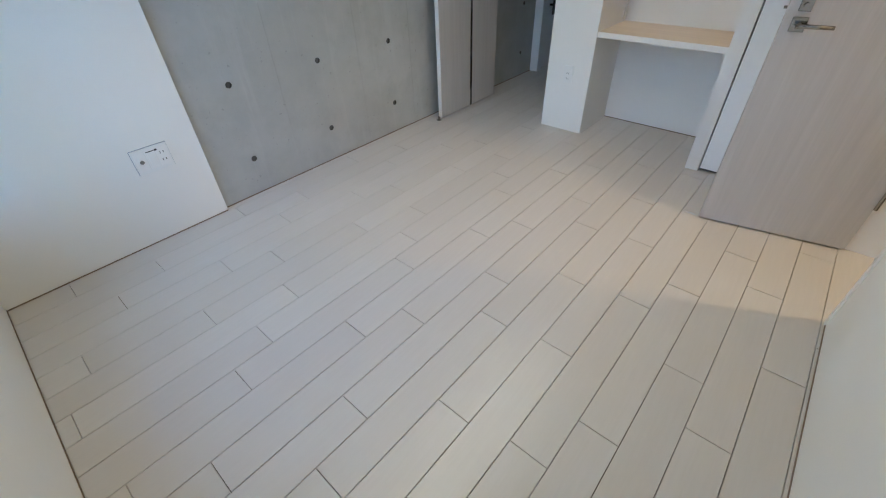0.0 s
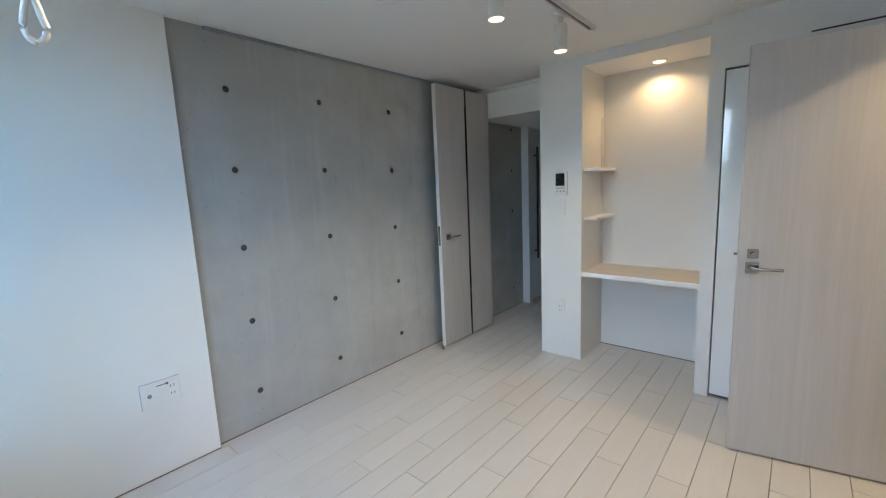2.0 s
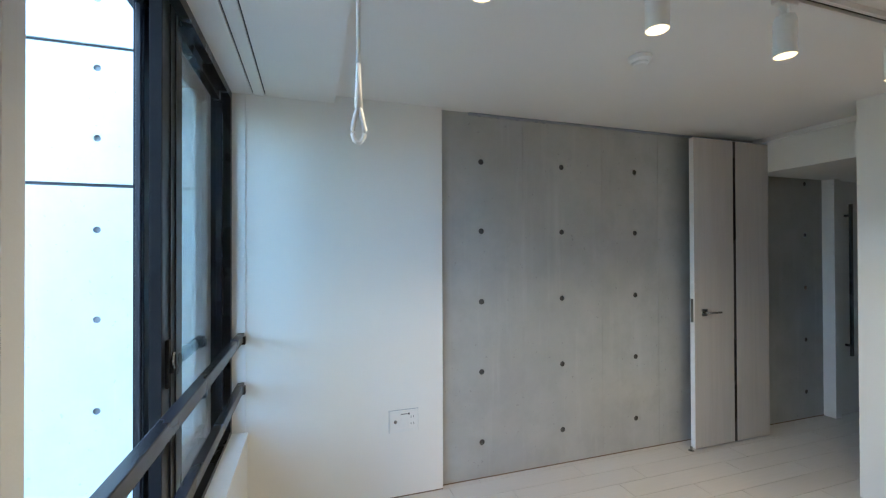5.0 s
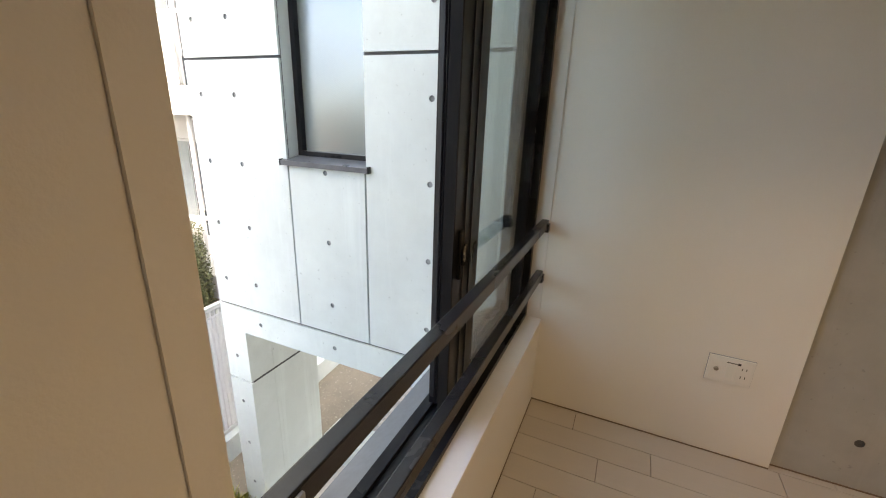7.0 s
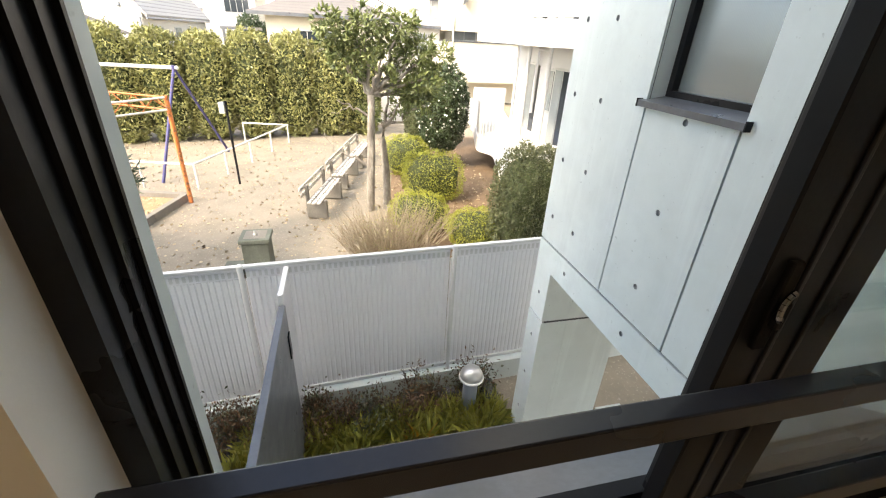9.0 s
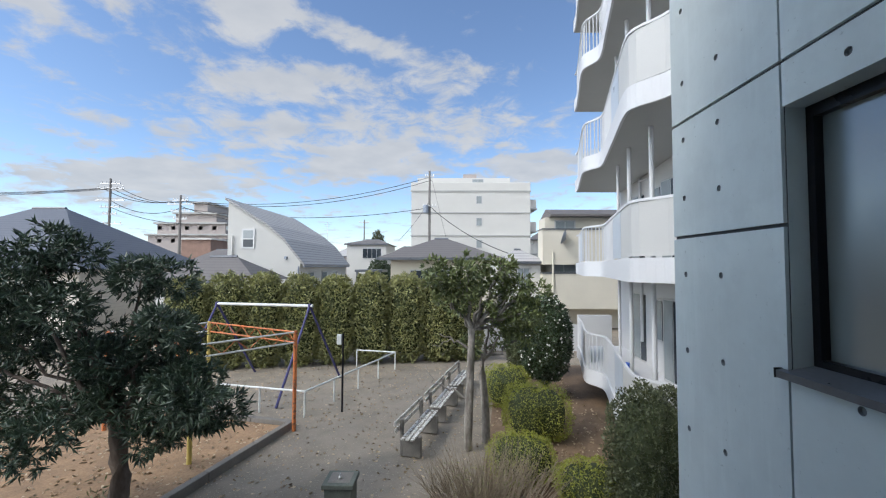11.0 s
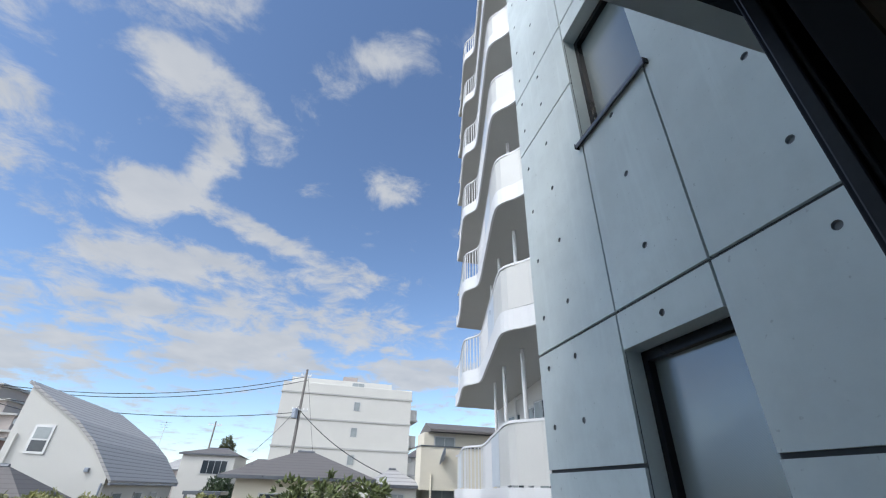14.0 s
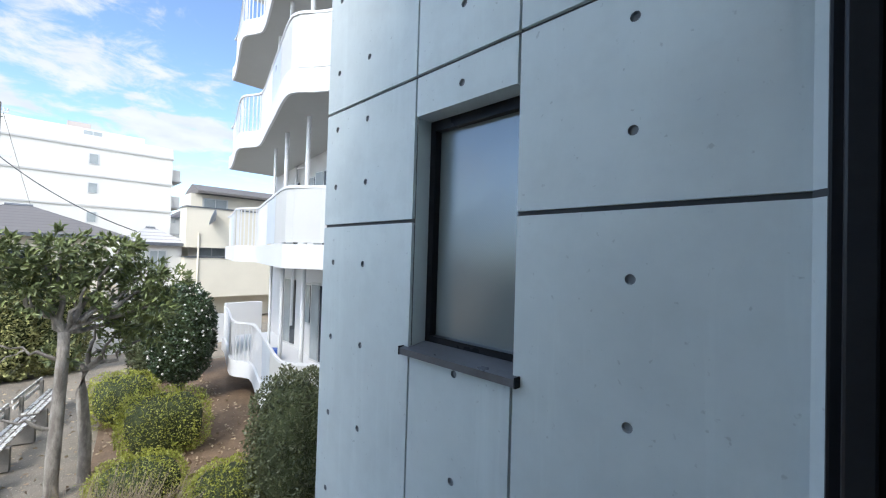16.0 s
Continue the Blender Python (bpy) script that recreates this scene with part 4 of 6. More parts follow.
M.update(
    earth=ground_material(),
    sandbox=plain("leaf_strewn_soil", (0.32, 0.205, 0.115), 0.95, var=0.28, coarse=2.5, fine=22, bump=0.7, distance=0.02),
    soil=plain("dark_garden_soil", (0.20, 0.135, 0.085), 0.95, var=0.3, coarse=2.5, fine=24, bump=0.7, distance=0.02),
    litter=leaf_material("dry_leaf_litter", (0.16, 0.10, 0.055), (0.50, 0.40, 0.27), 0.8),
    paving=plain("light_paving", (0.58, 0.56, 0.52), 0.75, var=0.08, coarse=3, fine=70, bump=0.2),
    pebble=pebble_material("dark_pebbles", (0.025, 0.027, 0.030), (0.09, 0.09, 0.095), 32),
    gravel=pebble_material("pale_gravel", (0.28, 0.27, 0.25), (0.50, 0.48, 0.45), 26),
    kerb=plain("weathered_kerb", (0.20, 0.185, 0.165), 0.85, var=0.2, coarse=3, bump=0.4),
    fence=plain("white_fence", (0.78, 0.78, 0.81), 0.45, var=0.03, bump=0.02),
    fence_b=plain("pale_fence_slat", (0.58, 0.58, 0.61), 0.5, var=0.03, bump=0.02),
    white_paint=plain("white_paint", (0.62, 0.625, 0.63), 0.55, var=0.03, coarse=0.6, fine=30, bump=0.08),
    white_wall=plain("white_plaster", (0.62, 0.62, 0.61), 0.75, var=0.04, coarse=0.5, fine=60, bump=0.2),
    grey_panel=plain("grey_plate", (0.50, 0.50, 0.48), 0.5, var=0.03, bump=0.03),
    pale_plate=plain("pale_blue_plate", (0.46, 0.51, 0.56), 0.35, var=0.03, bump=0.02),
    soffit=plain("shaded_soffit_grey", (0.42, 0.42, 0.40), 0.8, var=0.05),
    cream=plain("cream_render", (0.63, 0.585, 0.48), 0.85, var=0.05, coarse=0.6, fine=50, bump=0.2),
    ivory=plain("ivory_render", (0.58, 0.57, 0.53), 0.85, var=0.04, coarse=0.4, fine=40, bump=0.15),
    slate=bands("slate_roof", (0.42, 0.41, 0.40), (0.16, 0.16, 0.16), 2, 0.19, 0.35, 0.9),
    slate_blue=bands("blue_grey_roof", (0.105, 0.118, 0.145), (0.05, 0.056, 0.07), 2, 0.15, 0.2),
    slate_brown=bands("brown_roof", (0.15, 0.138, 0.13), (0.08, 0.072, 0.068), 2, 0.15, 0.2),
    siding=bands("beige_siding", (0.62, 0.58, 0.50), (0.42, 0.39, 0.33), 2, 0.20),
    brick_red=plain("red_tile_front", (0.27, 0.17, 0.13), 0.8, var=0.2, coarse=1),
    far_grey=plain("far_wall", (0.42, 0.37, 0.34), 0.85, var=0.1, coarse=0.3),
    dark_window=plain("dark_pane", (0.035, 0.045, 0.055), 0.08, bump=0, var=0.2),
    pale_window=plain("curtained_pane", (0.30, 0.33, 0.33), 0.12, bump=0, var=0.15),
    alu=plain("aluminium", (0.55, 0.55, 0.54), 0.4, 0.7, var=0.05),
    pole=plain("concrete_pole", (0.20, 0.185, 0.17), 0.85, var=0.12),
    wire=plain("black_cable", (0.02, 0.02, 0.022), 0.6),
    orange=peeling("rusty_orange_paint", (0.55, 0.17, 0.05), (0.20, 0.09, 0.05)),
    blue=peeling("dark_blue_paint", (0.045, 0.045, 0.16), (0.07, 0.06, 0.09)),
    yellow=plain("yellow_paint", (0.55, 0.43, 0.12), 0.6),
    pipe=plain("white_pipe", (0.66, 0.68, 0.66), 0.5, var=0.1, coarse=6),
    bench=peeling("peeling_white_slats", (0.62, 0.61, 0.57), (0.16, 0.13, 0.10)),
    bin=plain("mossy_concrete", (0.12, 0.135, 0.115), 0.9, var=0.3, coarse=5, bump=0.4),
    blue_plastic=plain("blue_plastic", (0.03, 0.12, 0.55), 0.4),
    bark=bark_material("grey_bark", (0.17, 0.15, 0.13), (0.36, 0.33, 0.29)),
    bark_dark=bark_material("dark_bark", (0.085, 0.062, 0.048), (0.16, 0.125, 0.10)),
    twig=bark_material("dry_twigs", (0.24, 0.19, 0.13), (0.36, 0.30, 0.22)),
    leaf_dark=leaf_material("dark_green_leaves", (0.018, 0.037, 0.024), (0.070, 0.106, 0.062)),
    leaf_tree=leaf_material("loquat_leaves", (0.055, 0.080, 0.030), (0.20, 0.235, 0.085)),
    leaf_hedge=leaf_material("hedge_leaves", (0.075, 0.095, 0.040), (0.33, 0.325, 0.12)),
    leaf_azalea=leaf_material("azalea_leaves", (0.15, 0.175, 0.020), (0.32, 0.33, 0.050)),
    leaf_camellia=leaf_material("camellia_leaves", (0.020, 0.038, 0.020), (0.065, 0.10, 0.045), 0.28),
    leaf_bush=leaf_material("bronze_green_leaves", (0.028, 0.042, 0.018), (0.105, 0.115, 0.050)),
    leaf_red=leaf_material("reddish_leaves", (0.055, 0.018, 0.010), (0.13, 0.07, 0.025)),
    leaf_grass=leaf_material("yellow_green_grass", (0.15, 0.18, 0.03), (0.45, 0.42, 0.09)),
    leaf_gold=leaf_material("golden_leaves", (0.42, 0.20, 0.02), (0.62, 0.36, 0.04)),
    core=plain("foliage_shade", (0.045, 0.058, 0.020), 0.9, var=0.3, coarse=6),
    petal=plain("white_petals", (0.78, 0.74, 0.72), 0.6),
)

# ---- ground ----
bm = bmesh.new()
bmesh.ops.create_grid(bm, x_segments=2, y_segments=2, size=900, matrix=Matrix.Translation((0, 0, GROUND - 0.03)))
setting("ground", bm, M["earth"], "packed grey-brown earth of the playground", "ground")
bm = prism(bmesh.new(), [(1.99, -7.2), (1.13, -10.9), (4.2, -11.65), (8.5, -11.2), (8.5, -5.2), (2.35, -5.2)], GROUND - 0.02, GROUND + 0.03)
setting("ground_sandbox", bm, M["sandbox"], "brown leaf-strewn soil bed", "ground")


def kerb_line(pts, w, z0, z1):
    for p, q in zip(pts, pts[1:]):
        p, q = Vector((*p, 0)), Vector((*q, 0))
        d = (q - p)
        n = max(1, round(d.length / 1.2))
        for k in range(n):
            bm = B(0.004, d.length / n - 0.004, -w / 2, w / 2, z0, z1, bevel=0.015)
            turn = Matrix.Translation(p + d * (k / n)) @ Matrix.Rotation(math.atan2(d.y, d.x), 4, "Z")
            bmesh.ops.transform(bm, matrix=turn, verts=bm.verts)
            tagged(new("kerb", mesh_of("kerb", bm, M["kerb"])), "weathered grey kerb stone round the soil bed", "kerb", "kerb stones", "structure")


kerb_line([(2.40, -5.3), (1.96, -7.2), (1.10, -10.9), (4.2, -11.65), (8.4, -11.2)], 0.14, GROUND - 0.05, GROUND + 0.14)

bm = prism(bmesh.new(), [(-8.2, -4.5), (-4.6, -4.5), (-3.35, -6.0), (-3.35, -9.0), (-4.3, -15.6), (-5.5, -17.2), (-9.0, -17.2)], GROUND - 0.02, GROUND + 0.012)
setting("ground_soil_strip", bm, M["soil"], "dark brown leaf-strewn soil beside the apartment block", "ground")

# narrow yard below the window
setting("ground_gravel", B(-9.0, -4.0, -3.3, -1.36, GROUND - 0.06, GROUND - 0.005), M["gravel"], "pale gravel beside the house", "ground")
setting("ground_bed", prism(bmesh.new(), [(-4.055, -4.25), (4.1, -3.73), (4.1, -3.24), (-4.055, -3.24)], GROUND - 0.06, GROUND + 0.01), M["pebble"], "planting bed covered with dark pebbles", "ground")
setting("kerb_low_wall", B(-5.12, XF - 0.79, -3.30, -1.36, GROUND, -1.86, bevel=0.008), M["conc_out"], "low concrete wall under the opening", "kerb")
bm = prism(bmesh.new(), [(-9.0, -4.69), (4.2, -3.85), (4.2, -3.67), (-9.0, -4.51)], GROUND - 0.1, -1.95)
setting("kerb_fence_base", bm, M["conc_out"], "concrete base of the fence", "kerb")
path = setting("pavement", B(-4.9, 3.9, -3.24, -1.36, GROUND - 0.08, GROUND - 0.012), M["kerb"], "light paving slabs along the house", "pavement")
for i in range(14):
    for j in range(3):
        part("slab", B(-4.85 + 0.6 * i + 0.003, -4.25 + 0.6 * i - 0.003, -3.238 + 0.62 * j, -2.624 + 0.62 * j, GROUND - 0.012, GROUND + 0.022, bevel=0.004), M["paving"], path)

# ---- slatted fence ----
FY, FT, FB = -4.25, -0.40, -1.93
LEAN = 0.063
fence = thing("slat_fence", (-2.5, FY, FB), "white corrugated metal fence with posts between yard and playground", "fence")
part("top_rail", B(-5.4, 4.1, FY - 0.022, FY + 0.022, FT - 0.028, FT, bevel=0.004), M["white_paint"], fence)
part("bottom_rail", B(-5.4, 4.1, FY - 0.018, FY + 0.018, FB, FB + 0.04, bevel=0.003), M["white_paint"], fence)
for k in range(-1, 4):
    x = -3.50 + 1.93 * k
    p = part("post", T((x, FY + 0.045, GROUND + 0.2), (x, FY + 0.045, FT + 0.012), 0.024, n=14), M["white_paint"], fence, smooth=False)
    part("post_cap", lathe(bmesh.new(), (x, FY + 0.045, FT + 0.012), [(0.028, 0.0), (0.028, 0.012), (0.012, 0.024)], 14), M["white_paint"], p)
    for z in (FT - 0.16, FB + 0.45):
        part("clip", B(x - 0.018, x + 0.018, FY + 0.018, FY + 0.025, z, z + 0.05), M["alu"], p)
for k in range(-1, 4):
    part("sheet", B(-3.47 + 1.93 * k, -1.60 + 1.93 * k, FY - 0.012, FY - 0.0085, FB + 0.04, FT - 0.028), M["fence"], fence)
slat_mesh = slot_mesh = None
x = -5.40
while x < 4.1:
    for kind in ("slat", "vent_slot"):
        mesh = slat_mesh if kind == "slat" else slot_mesh
        if mesh is None and kind == "slat":
            s = part("slat", prism(bmesh.new(), [(x, FY - 0.0085), (x + 0.010, FY - 0.001), (x + 0.036, FY - 0.001), (x + 0.046, FY - 0.0085)], FB + 0.04, FT - 0.135), M["fence"], fence)
            slat_mesh, sx, inv = s.data, x, s.matrix_parent_inverse.copy()
        elif mesh is None:
            # solid white plate in place of an opening, the light beyond put in its colour
            s = part("vent_slot", B(x + 0.008, x + 0.034, FY - 0.0085, FY - 0.004, FT - 0.118, FT - 0.065), M["white_paint"], fence, "white plate standing for a vent opening with light beyond")
            slot_mesh = s.data
        else:
            s = new(kind, mesh)
            s.parent = fence
            s.matrix_parent_inverse = inv
            s.location = (x - sx, 0, 0)
    x += 0.0495
fence.location.y = FY + LEAN
fence.rotation_euler.z = math.atan(LEAN)
# short side fence towards the house and its dark gate post
side = thing("side_fence", (-1.94, -3.9, GROUND), "white side fence panel meeting the long fence", "fence")
part("top_rail", B(-1.962, -1.922, -4.12, -3.64, FT - 0.06, FT - 0.03, bevel=0.004), M["white_paint"], side)
part("post", T((-1.942, -3.655, GROUND), (-1.942, -3.655, FT - 0.02), 0.022, n=12), M["white_paint"], side)
for k in range(9):
    part("slat", B(-1.952, -1.934, -4.11 + 0.05 * k, -4.069 + 0.05 * k, FB, FT - 0.06), M["fence_b"], side)
gate = thing("yard_gate", (-1.95, -2.6, GROUND), "dark grey metal yard gate beside the fence", "gate")
part("frame", B(-1.975, -1.925, -3.62, -1.75, GROUND + 0.03, FT - 0.10, bevel=0.005), M["flash"], gate)
part("lock_case", B(-1.988, -1.975, -3.57, -3.50, -0.95, -0.72, bevel=0.003), M["black"], gate)

# bollard lamp and planting
bl = thing("bollard_lamp", (-3.62, -3.72, GROUND + 0.01), "grey garden bollard lamp with a domed cap", "lamp")
part("post", lathe(bmesh.new(), (-3.62, -3.72, GROUND), [(0.075, 0.0), (0.075, 0.54), (0.070, 0.55)], 24), M["grey_metal"], bl)
part("collar", lathe(bmesh.new(), (-3.62, -3.72, GROUND + 0.552), [(0.125, 0.0), (0.130, 0.01), (0.125, 0.022)], 28), M["plastic"], bl)
part("dome", lathe(bmesh.new(), (-3.62, -3.72, GROUND + 0.575), [(0.118, 0.0), (0.112, 0.04), (0.088, 0.08), (0.05, 0.105), (0.012, 0.113)], 28), M["alu"], bl, smooth=True)

# ---- foliage ----


def leaf_mesh(name, pts, ways, length, width, material, rng, fold=0.25, curl=0.0):
    """Many small folded leaves at the points, each pointing along its way."""
    n = len(pts)
    w = ways / (np.linalg.norm(ways, axis=1, keepdims=True) + 1e-9)
    r = rng.normal(size=(n, 3))
    s = np.cross(w, r)
    s /= np.linalg.norm(s, axis=1, keepdims=True) + 1e-9
    u = np.cross(s, w)
    L = (length * rng.uniform(0.65, 1.25, n))[:, None]
    W = (width * rng.uniform(0.7, 1.2, n))[:, None]
    v = np.empty((n, 4, 3))
    v[:, 0] = pts
    v[:, 1] = pts + w * L * 0.45 + s * W * 0.5 + u * W * fold
    v[:, 2] = pts + w * L - u * L * curl
    v[:, 3] = pts + w * L * 0.45 - s * W * 0.5 + u * W * fold
    i = np.arange(n)[:, None] * 4
    tri = np.concatenate([i + [0, 1, 2], i + [0, 2, 3]], 1).reshape(-1)
    me = bpy.data.meshes.new(name)
    me.vertices.add(n * 4)
    me.vertices.foreach_set("co", v.reshape(-1))
    me.loops.add(n * 6)
    me.loops.foreach_set("vertex_index", tri)
    me.polygons.add(n * 2)
    me.polygons.foreach_set("loop_start", np.arange(0, n * 6, 3))
    me.polygons.foreach_set("loop_total", np.full(n * 2, 3))
    me.update()
    me.materials.append(material)
    return me


def leaves(name, parent, pts, ways, length, width, material, rng, label="", fold=0.25, curl=0.0):
    ob = new(name, leaf_mesh(name, pts, ways, length, width, material, rng, fold, curl))
    ob.parent = parent
    ob.matrix_parent_inverse = Matrix.Translation(parent.location).inverted()
    return tagged(ob, label)


def bend(a, b, rng, amount, n=6):
    a, b = np.array(a, float), np.array(b, float)
    out = []
    for k in range(n + 1):
        t = k / n
        out.append(tuple(a + (b - a) * t + rng.normal(size=3) * amount * math.sin(math.pi * t)))
    return out


def clipped(name, at, size, height, material, count, leaf, label, category, group, seed, square=2.6, foot=0.0, flowers=None):
    """A clipped shrub: a dense shell of leaves round a core coloured dark as inner shade."""
    rng = np.random.default_rng(seed)
    t = thing(name, (at[0], at[1], GROUND), label, category, group)
    c = np.array((at[0], at[1], GROUND + foot + height / 2))
    d = rng.normal(size=(count, 3))
    d /= np.linalg.norm(d, axis=1, keepdims=True)
    k = (np.abs(d) ** square).sum(1) ** (-1 / square)
    half = np.array((size[0] / 2, size[1] / 2, height / 2))
    lump = 1 + 0.07 * np.sin(d[:, 0] * 9 + seed) * np.sin(d[:, 1] * 8 + 2 * seed) + 0.06 * np.sin(d[:, 2] * 11 + seed) * np.sin(d[:, 0] * 13)
    r = (k * lump * (1 - np.abs(rng.normal(size=count)) * 0.07))[:, None]
    pts = c + d * half * r
    pts[:, 2] = np.maximum(pts[:, 2], GROUND + 0.02)
    ways = d * 0.35 + rng.normal(size=(count, 3)) * 0.8 + np.array((0, 0, 0.30))
    leaves("foliage", t, pts, ways, leaf[0], leaf[1], material, rng)
    # solid core whose dark colour stands for shade between the leaves
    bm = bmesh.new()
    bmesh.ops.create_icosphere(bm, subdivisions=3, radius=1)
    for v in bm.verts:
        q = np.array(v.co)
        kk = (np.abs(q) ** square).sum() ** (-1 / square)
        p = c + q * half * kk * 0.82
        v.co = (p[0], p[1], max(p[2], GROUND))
    part("inner_core", bm, M["core"], t, "dark solid core standing for the shade inside the foliage")
    if flowers:
        pick = rng.choice(count, flowers, replace=False)
        fp = pts[pick] + d[pick] * 0.03
        bm = bmesh.new()
        for p in fp:
            bmesh.ops.create_icosphere(bm, subdivisions=1, radius=0.026 * rng.uniform(0.7, 1.3), matrix=Matrix.Translation(p))
        tagged(part("blossom", bm, M["petal"], t, "white blossoms"), kind="stuff")
    return t


# clipped hedge trees at the far side of the playground
hp = [(6.9, -16.1), (5.75, -16.6), (4.45, -16.9), (3.15, -17.15), (1.85, -17.4), (0.5, -17.65), (-0.9, -17.9), (-2.2, -18.1), (-3.3, -18.3)]
for i, (x, y) in enumerate(hp):
    clipped("hedge_tree", (x, y), (1.50, 1.36), 3.34 + 0.12 * math.sin(2.3 * i) + (0.25 if i in (2, 5) else 0), M["leaf_hedge"], 8500, (0.12, 0.055),
            "tall clipped evergreen hedge tree at the playground edge", "hedge", "hedge round the playground", 11 + i, 3.3)
# round bushes
clipped("round_bush", (-4.85, -7.55), (1.05, 1.0), 0.78, M["leaf_azalea"], 6500, (0.036, 0.018), "yellow-green clipped round azalea bush by the fence", "bush", "azalea bushes", 31)
clipped("round_bush", (-3.95, -8.55), (1.25, 1.1), 0.78, M["leaf_azalea"], 6500, (0.036, 0.018), "yellow-green clipped round azalea bush by the fence", "bush", "azalea bushes", 32)
clipped("box_bush", (-4.60, -10.4), (1.45, 1.3), 1.15, M["leaf_azalea"], 8000, (0.040, 0.020), "yellow-green block-shaped clipped bush", "bush", "azalea bushes", 33, 3.6)
clipped("box_bush", (-4.25, -12.6), (1.25, 1.5), 1.05, M["leaf_azalea"], 6000, (0.044, 0.022), "yellow-green block-shaped clipped bush", "bush", "azalea bushes", 34, 3.2)
clipped("oval_bush", (-5.5, -6.85), (1.2, 1.2), 2.0, M["leaf_bush"], 11000, (0.055, 0.026), "dense dark bronze-green oval bush beside the balcony", "bush", "", 35, 2.9, 0.12)
clipped("camellia", (-5.45, -13.1), (1.50, 1.35), 2.45, M["leaf_camellia"], 9000, (0.085, 0.045), "dark camellia full of small white blossoms", "camellia", "", 36, 2.2, 0.50, 210)
bm = limb(bmesh.new(), bend((-5.45, -13.1, GROUND), (-5.45, -13.1, GROUND + 1.0), np.random.default_rng(3), 0.02), 0.07, 0.05)
tagged(new("stem", mesh_of("stem", bm, M["bark_dark"])), "dark camellia stem under its foliage", "trunk")
clipped("round_bush", (-5.25, -15.4), (1.3, 1.3), 2.7, M["leaf_bush"], 6000, (0.09, 0.045), "loose green bush behind the camellia", "bush", "", 37, 2.3)

# twiggy shrub
rng = np.random.default_rng(40)
tw = thing("twiggy_shrub", (-3.25, -7.45, GROUND), "bare twiggy brown shrub behind the fence", "shrub")
bm = bmesh.new()
for k in range(430):
    a = rng.uniform(0, 2 * math.pi)
    r = rng.uniform(0, 0.55)
    p = Vector((-3.22 + r * math.cos(a) * 1.25, -7.45 + r * math.sin(a) * 0.7, GROUND))
    lean = Vector((math.cos(a) * rng.uniform(0.1, 0.55) * 1.3, math.sin(a) * rng.uniform(0.1, 0.5), rng.uniform(0.55, 1.0)))
    mid = p + lean * 0.55 + Vector(rng.normal(size=3) * 0.03)
    end = p + lean + Vector(rng.normal(size=3) * 0.07)
    tube(bm, p, mid, 0.006, 0.0045, n=4, caps=False)
    tube(bm, mid, end, 0.0045, 0.0015, n=4, caps=False)
    tube(bm, mid, mid + (end - mid) * 0.7 + Vector(rng.normal(size=3) * 0.10), 0.003, 0.001, n=4, caps=False)
tagged(part("twig_mass", bm, M["twig"], tw), kind="stuff")
n = 900
pts = np.array((-3.22, -7.45, GROUND + 0.45)) + rng.normal(size=(n, 3)) * (0.42, 0.25, 0.22)
leaves("sparse_leaves", tw, pts, rng.normal(size=(n, 3)) + (0, 0, 0.5), 0.04, 0.016, M["leaf_hedge"], rng)


def crown(parent, clusters, per, radius, length, width, material, rng, droop=0.0, whorl=7, flat=0.75, curl=0.1):
    """Leaves in whorls at the twig ends of many clusters."""
    P, W = [], []
    for c in clusters:
        m = per
        d = rng.normal(size=(m, 3))
        d /= np.linalg.norm(d, axis=1, keepdims=True)
        tips = np.array(c) + d * (radius * rng.uniform(0.35, 1.0, m) ** 0.6)[:, None] * (1, 1, flat)
        for k in range(whorl):
            w = d * 0.8 + rng.normal(size=(m, 3)) * 0.75 + np.array((0, 0, 0.25 - droop))
            P.append(tips + rng.normal(size=(m, 3)) * 0.012)
            W.append(w)
    return leaves("crown", parent, np.concatenate(P), np.concatenate(W), length, width, material, rng, curl=curl)


# dark evergreen tree at the soil bed
rng = np.random.default_rng(50)
BX, BY = 1.99, -6.93
t1 = thing("evergreen_tree", (BX, BY, GROUND), "dark green evergreen tree with narrow leaves in the soil bed", "tree")
bm = limb(bmesh.new(), bend((BX, BY, GROUND - 0.02), (BX + 0.10, BY + 0.02, GROUND + 1.60), rng, 0.02), 0.135, 0.105, 14)
joint = (BX + 0.10, BY + 0.02, GROUND + 1.56)
heads = [(0.95, 0.1, -0.15), (-0.75, -0.1, -0.30), (0.45, 0.2, 1.35), (-0.55, 0.0, 1.0), (1.35, -0.1, 0.75), (-1.05, 0.15, 0.35), (0.1, 0.1, 0.6), (0.75, 0.3, 2.0), (-0.15, -0.2, 1.65), (1.75, 0.0, 0.1), (0.2, 0.5, 0.0), (1.2, 0.2, 1.5), (-0.4, -0.4, 0.35), (0.5, -0.5, 0.45), (1.95, 0.1, 0.75), (-1.35, 0.0, -0.1)]
cl = []
for h in heads:
    e = tuple(np.array(joint) + np.array(h) * (1.14, 1.0, 1.05) + (0.05, 0, 0.30))
    limb(bm, bend(joint, e, rng, 0.06), 0.045, 0.012, 7)
    cl += [e, tuple(np.array(e) + rng.normal(size=3) * (0.28, 0.28, 0.18)), tuple(np.array(e) + rng.normal(size=3) * (0.34, 0.34, 0.2))]
part("trunk", bm, M["bark_dark"], t1, "dark brown trunk and limbs", True)
crown(t1, cl, 70, 0.40, 0.135, 0.030, M["leaf_dark"], rng, 0.22, 8)
# small shoots at its foot
rng = np.random.default_rng(51)
n = 260
pts = np.array((BX + 0.25, BY + 0.1, GROUND + 0.3)) + rng.normal(size=(n, 3)) * (0.10, 0.10, 0.16)
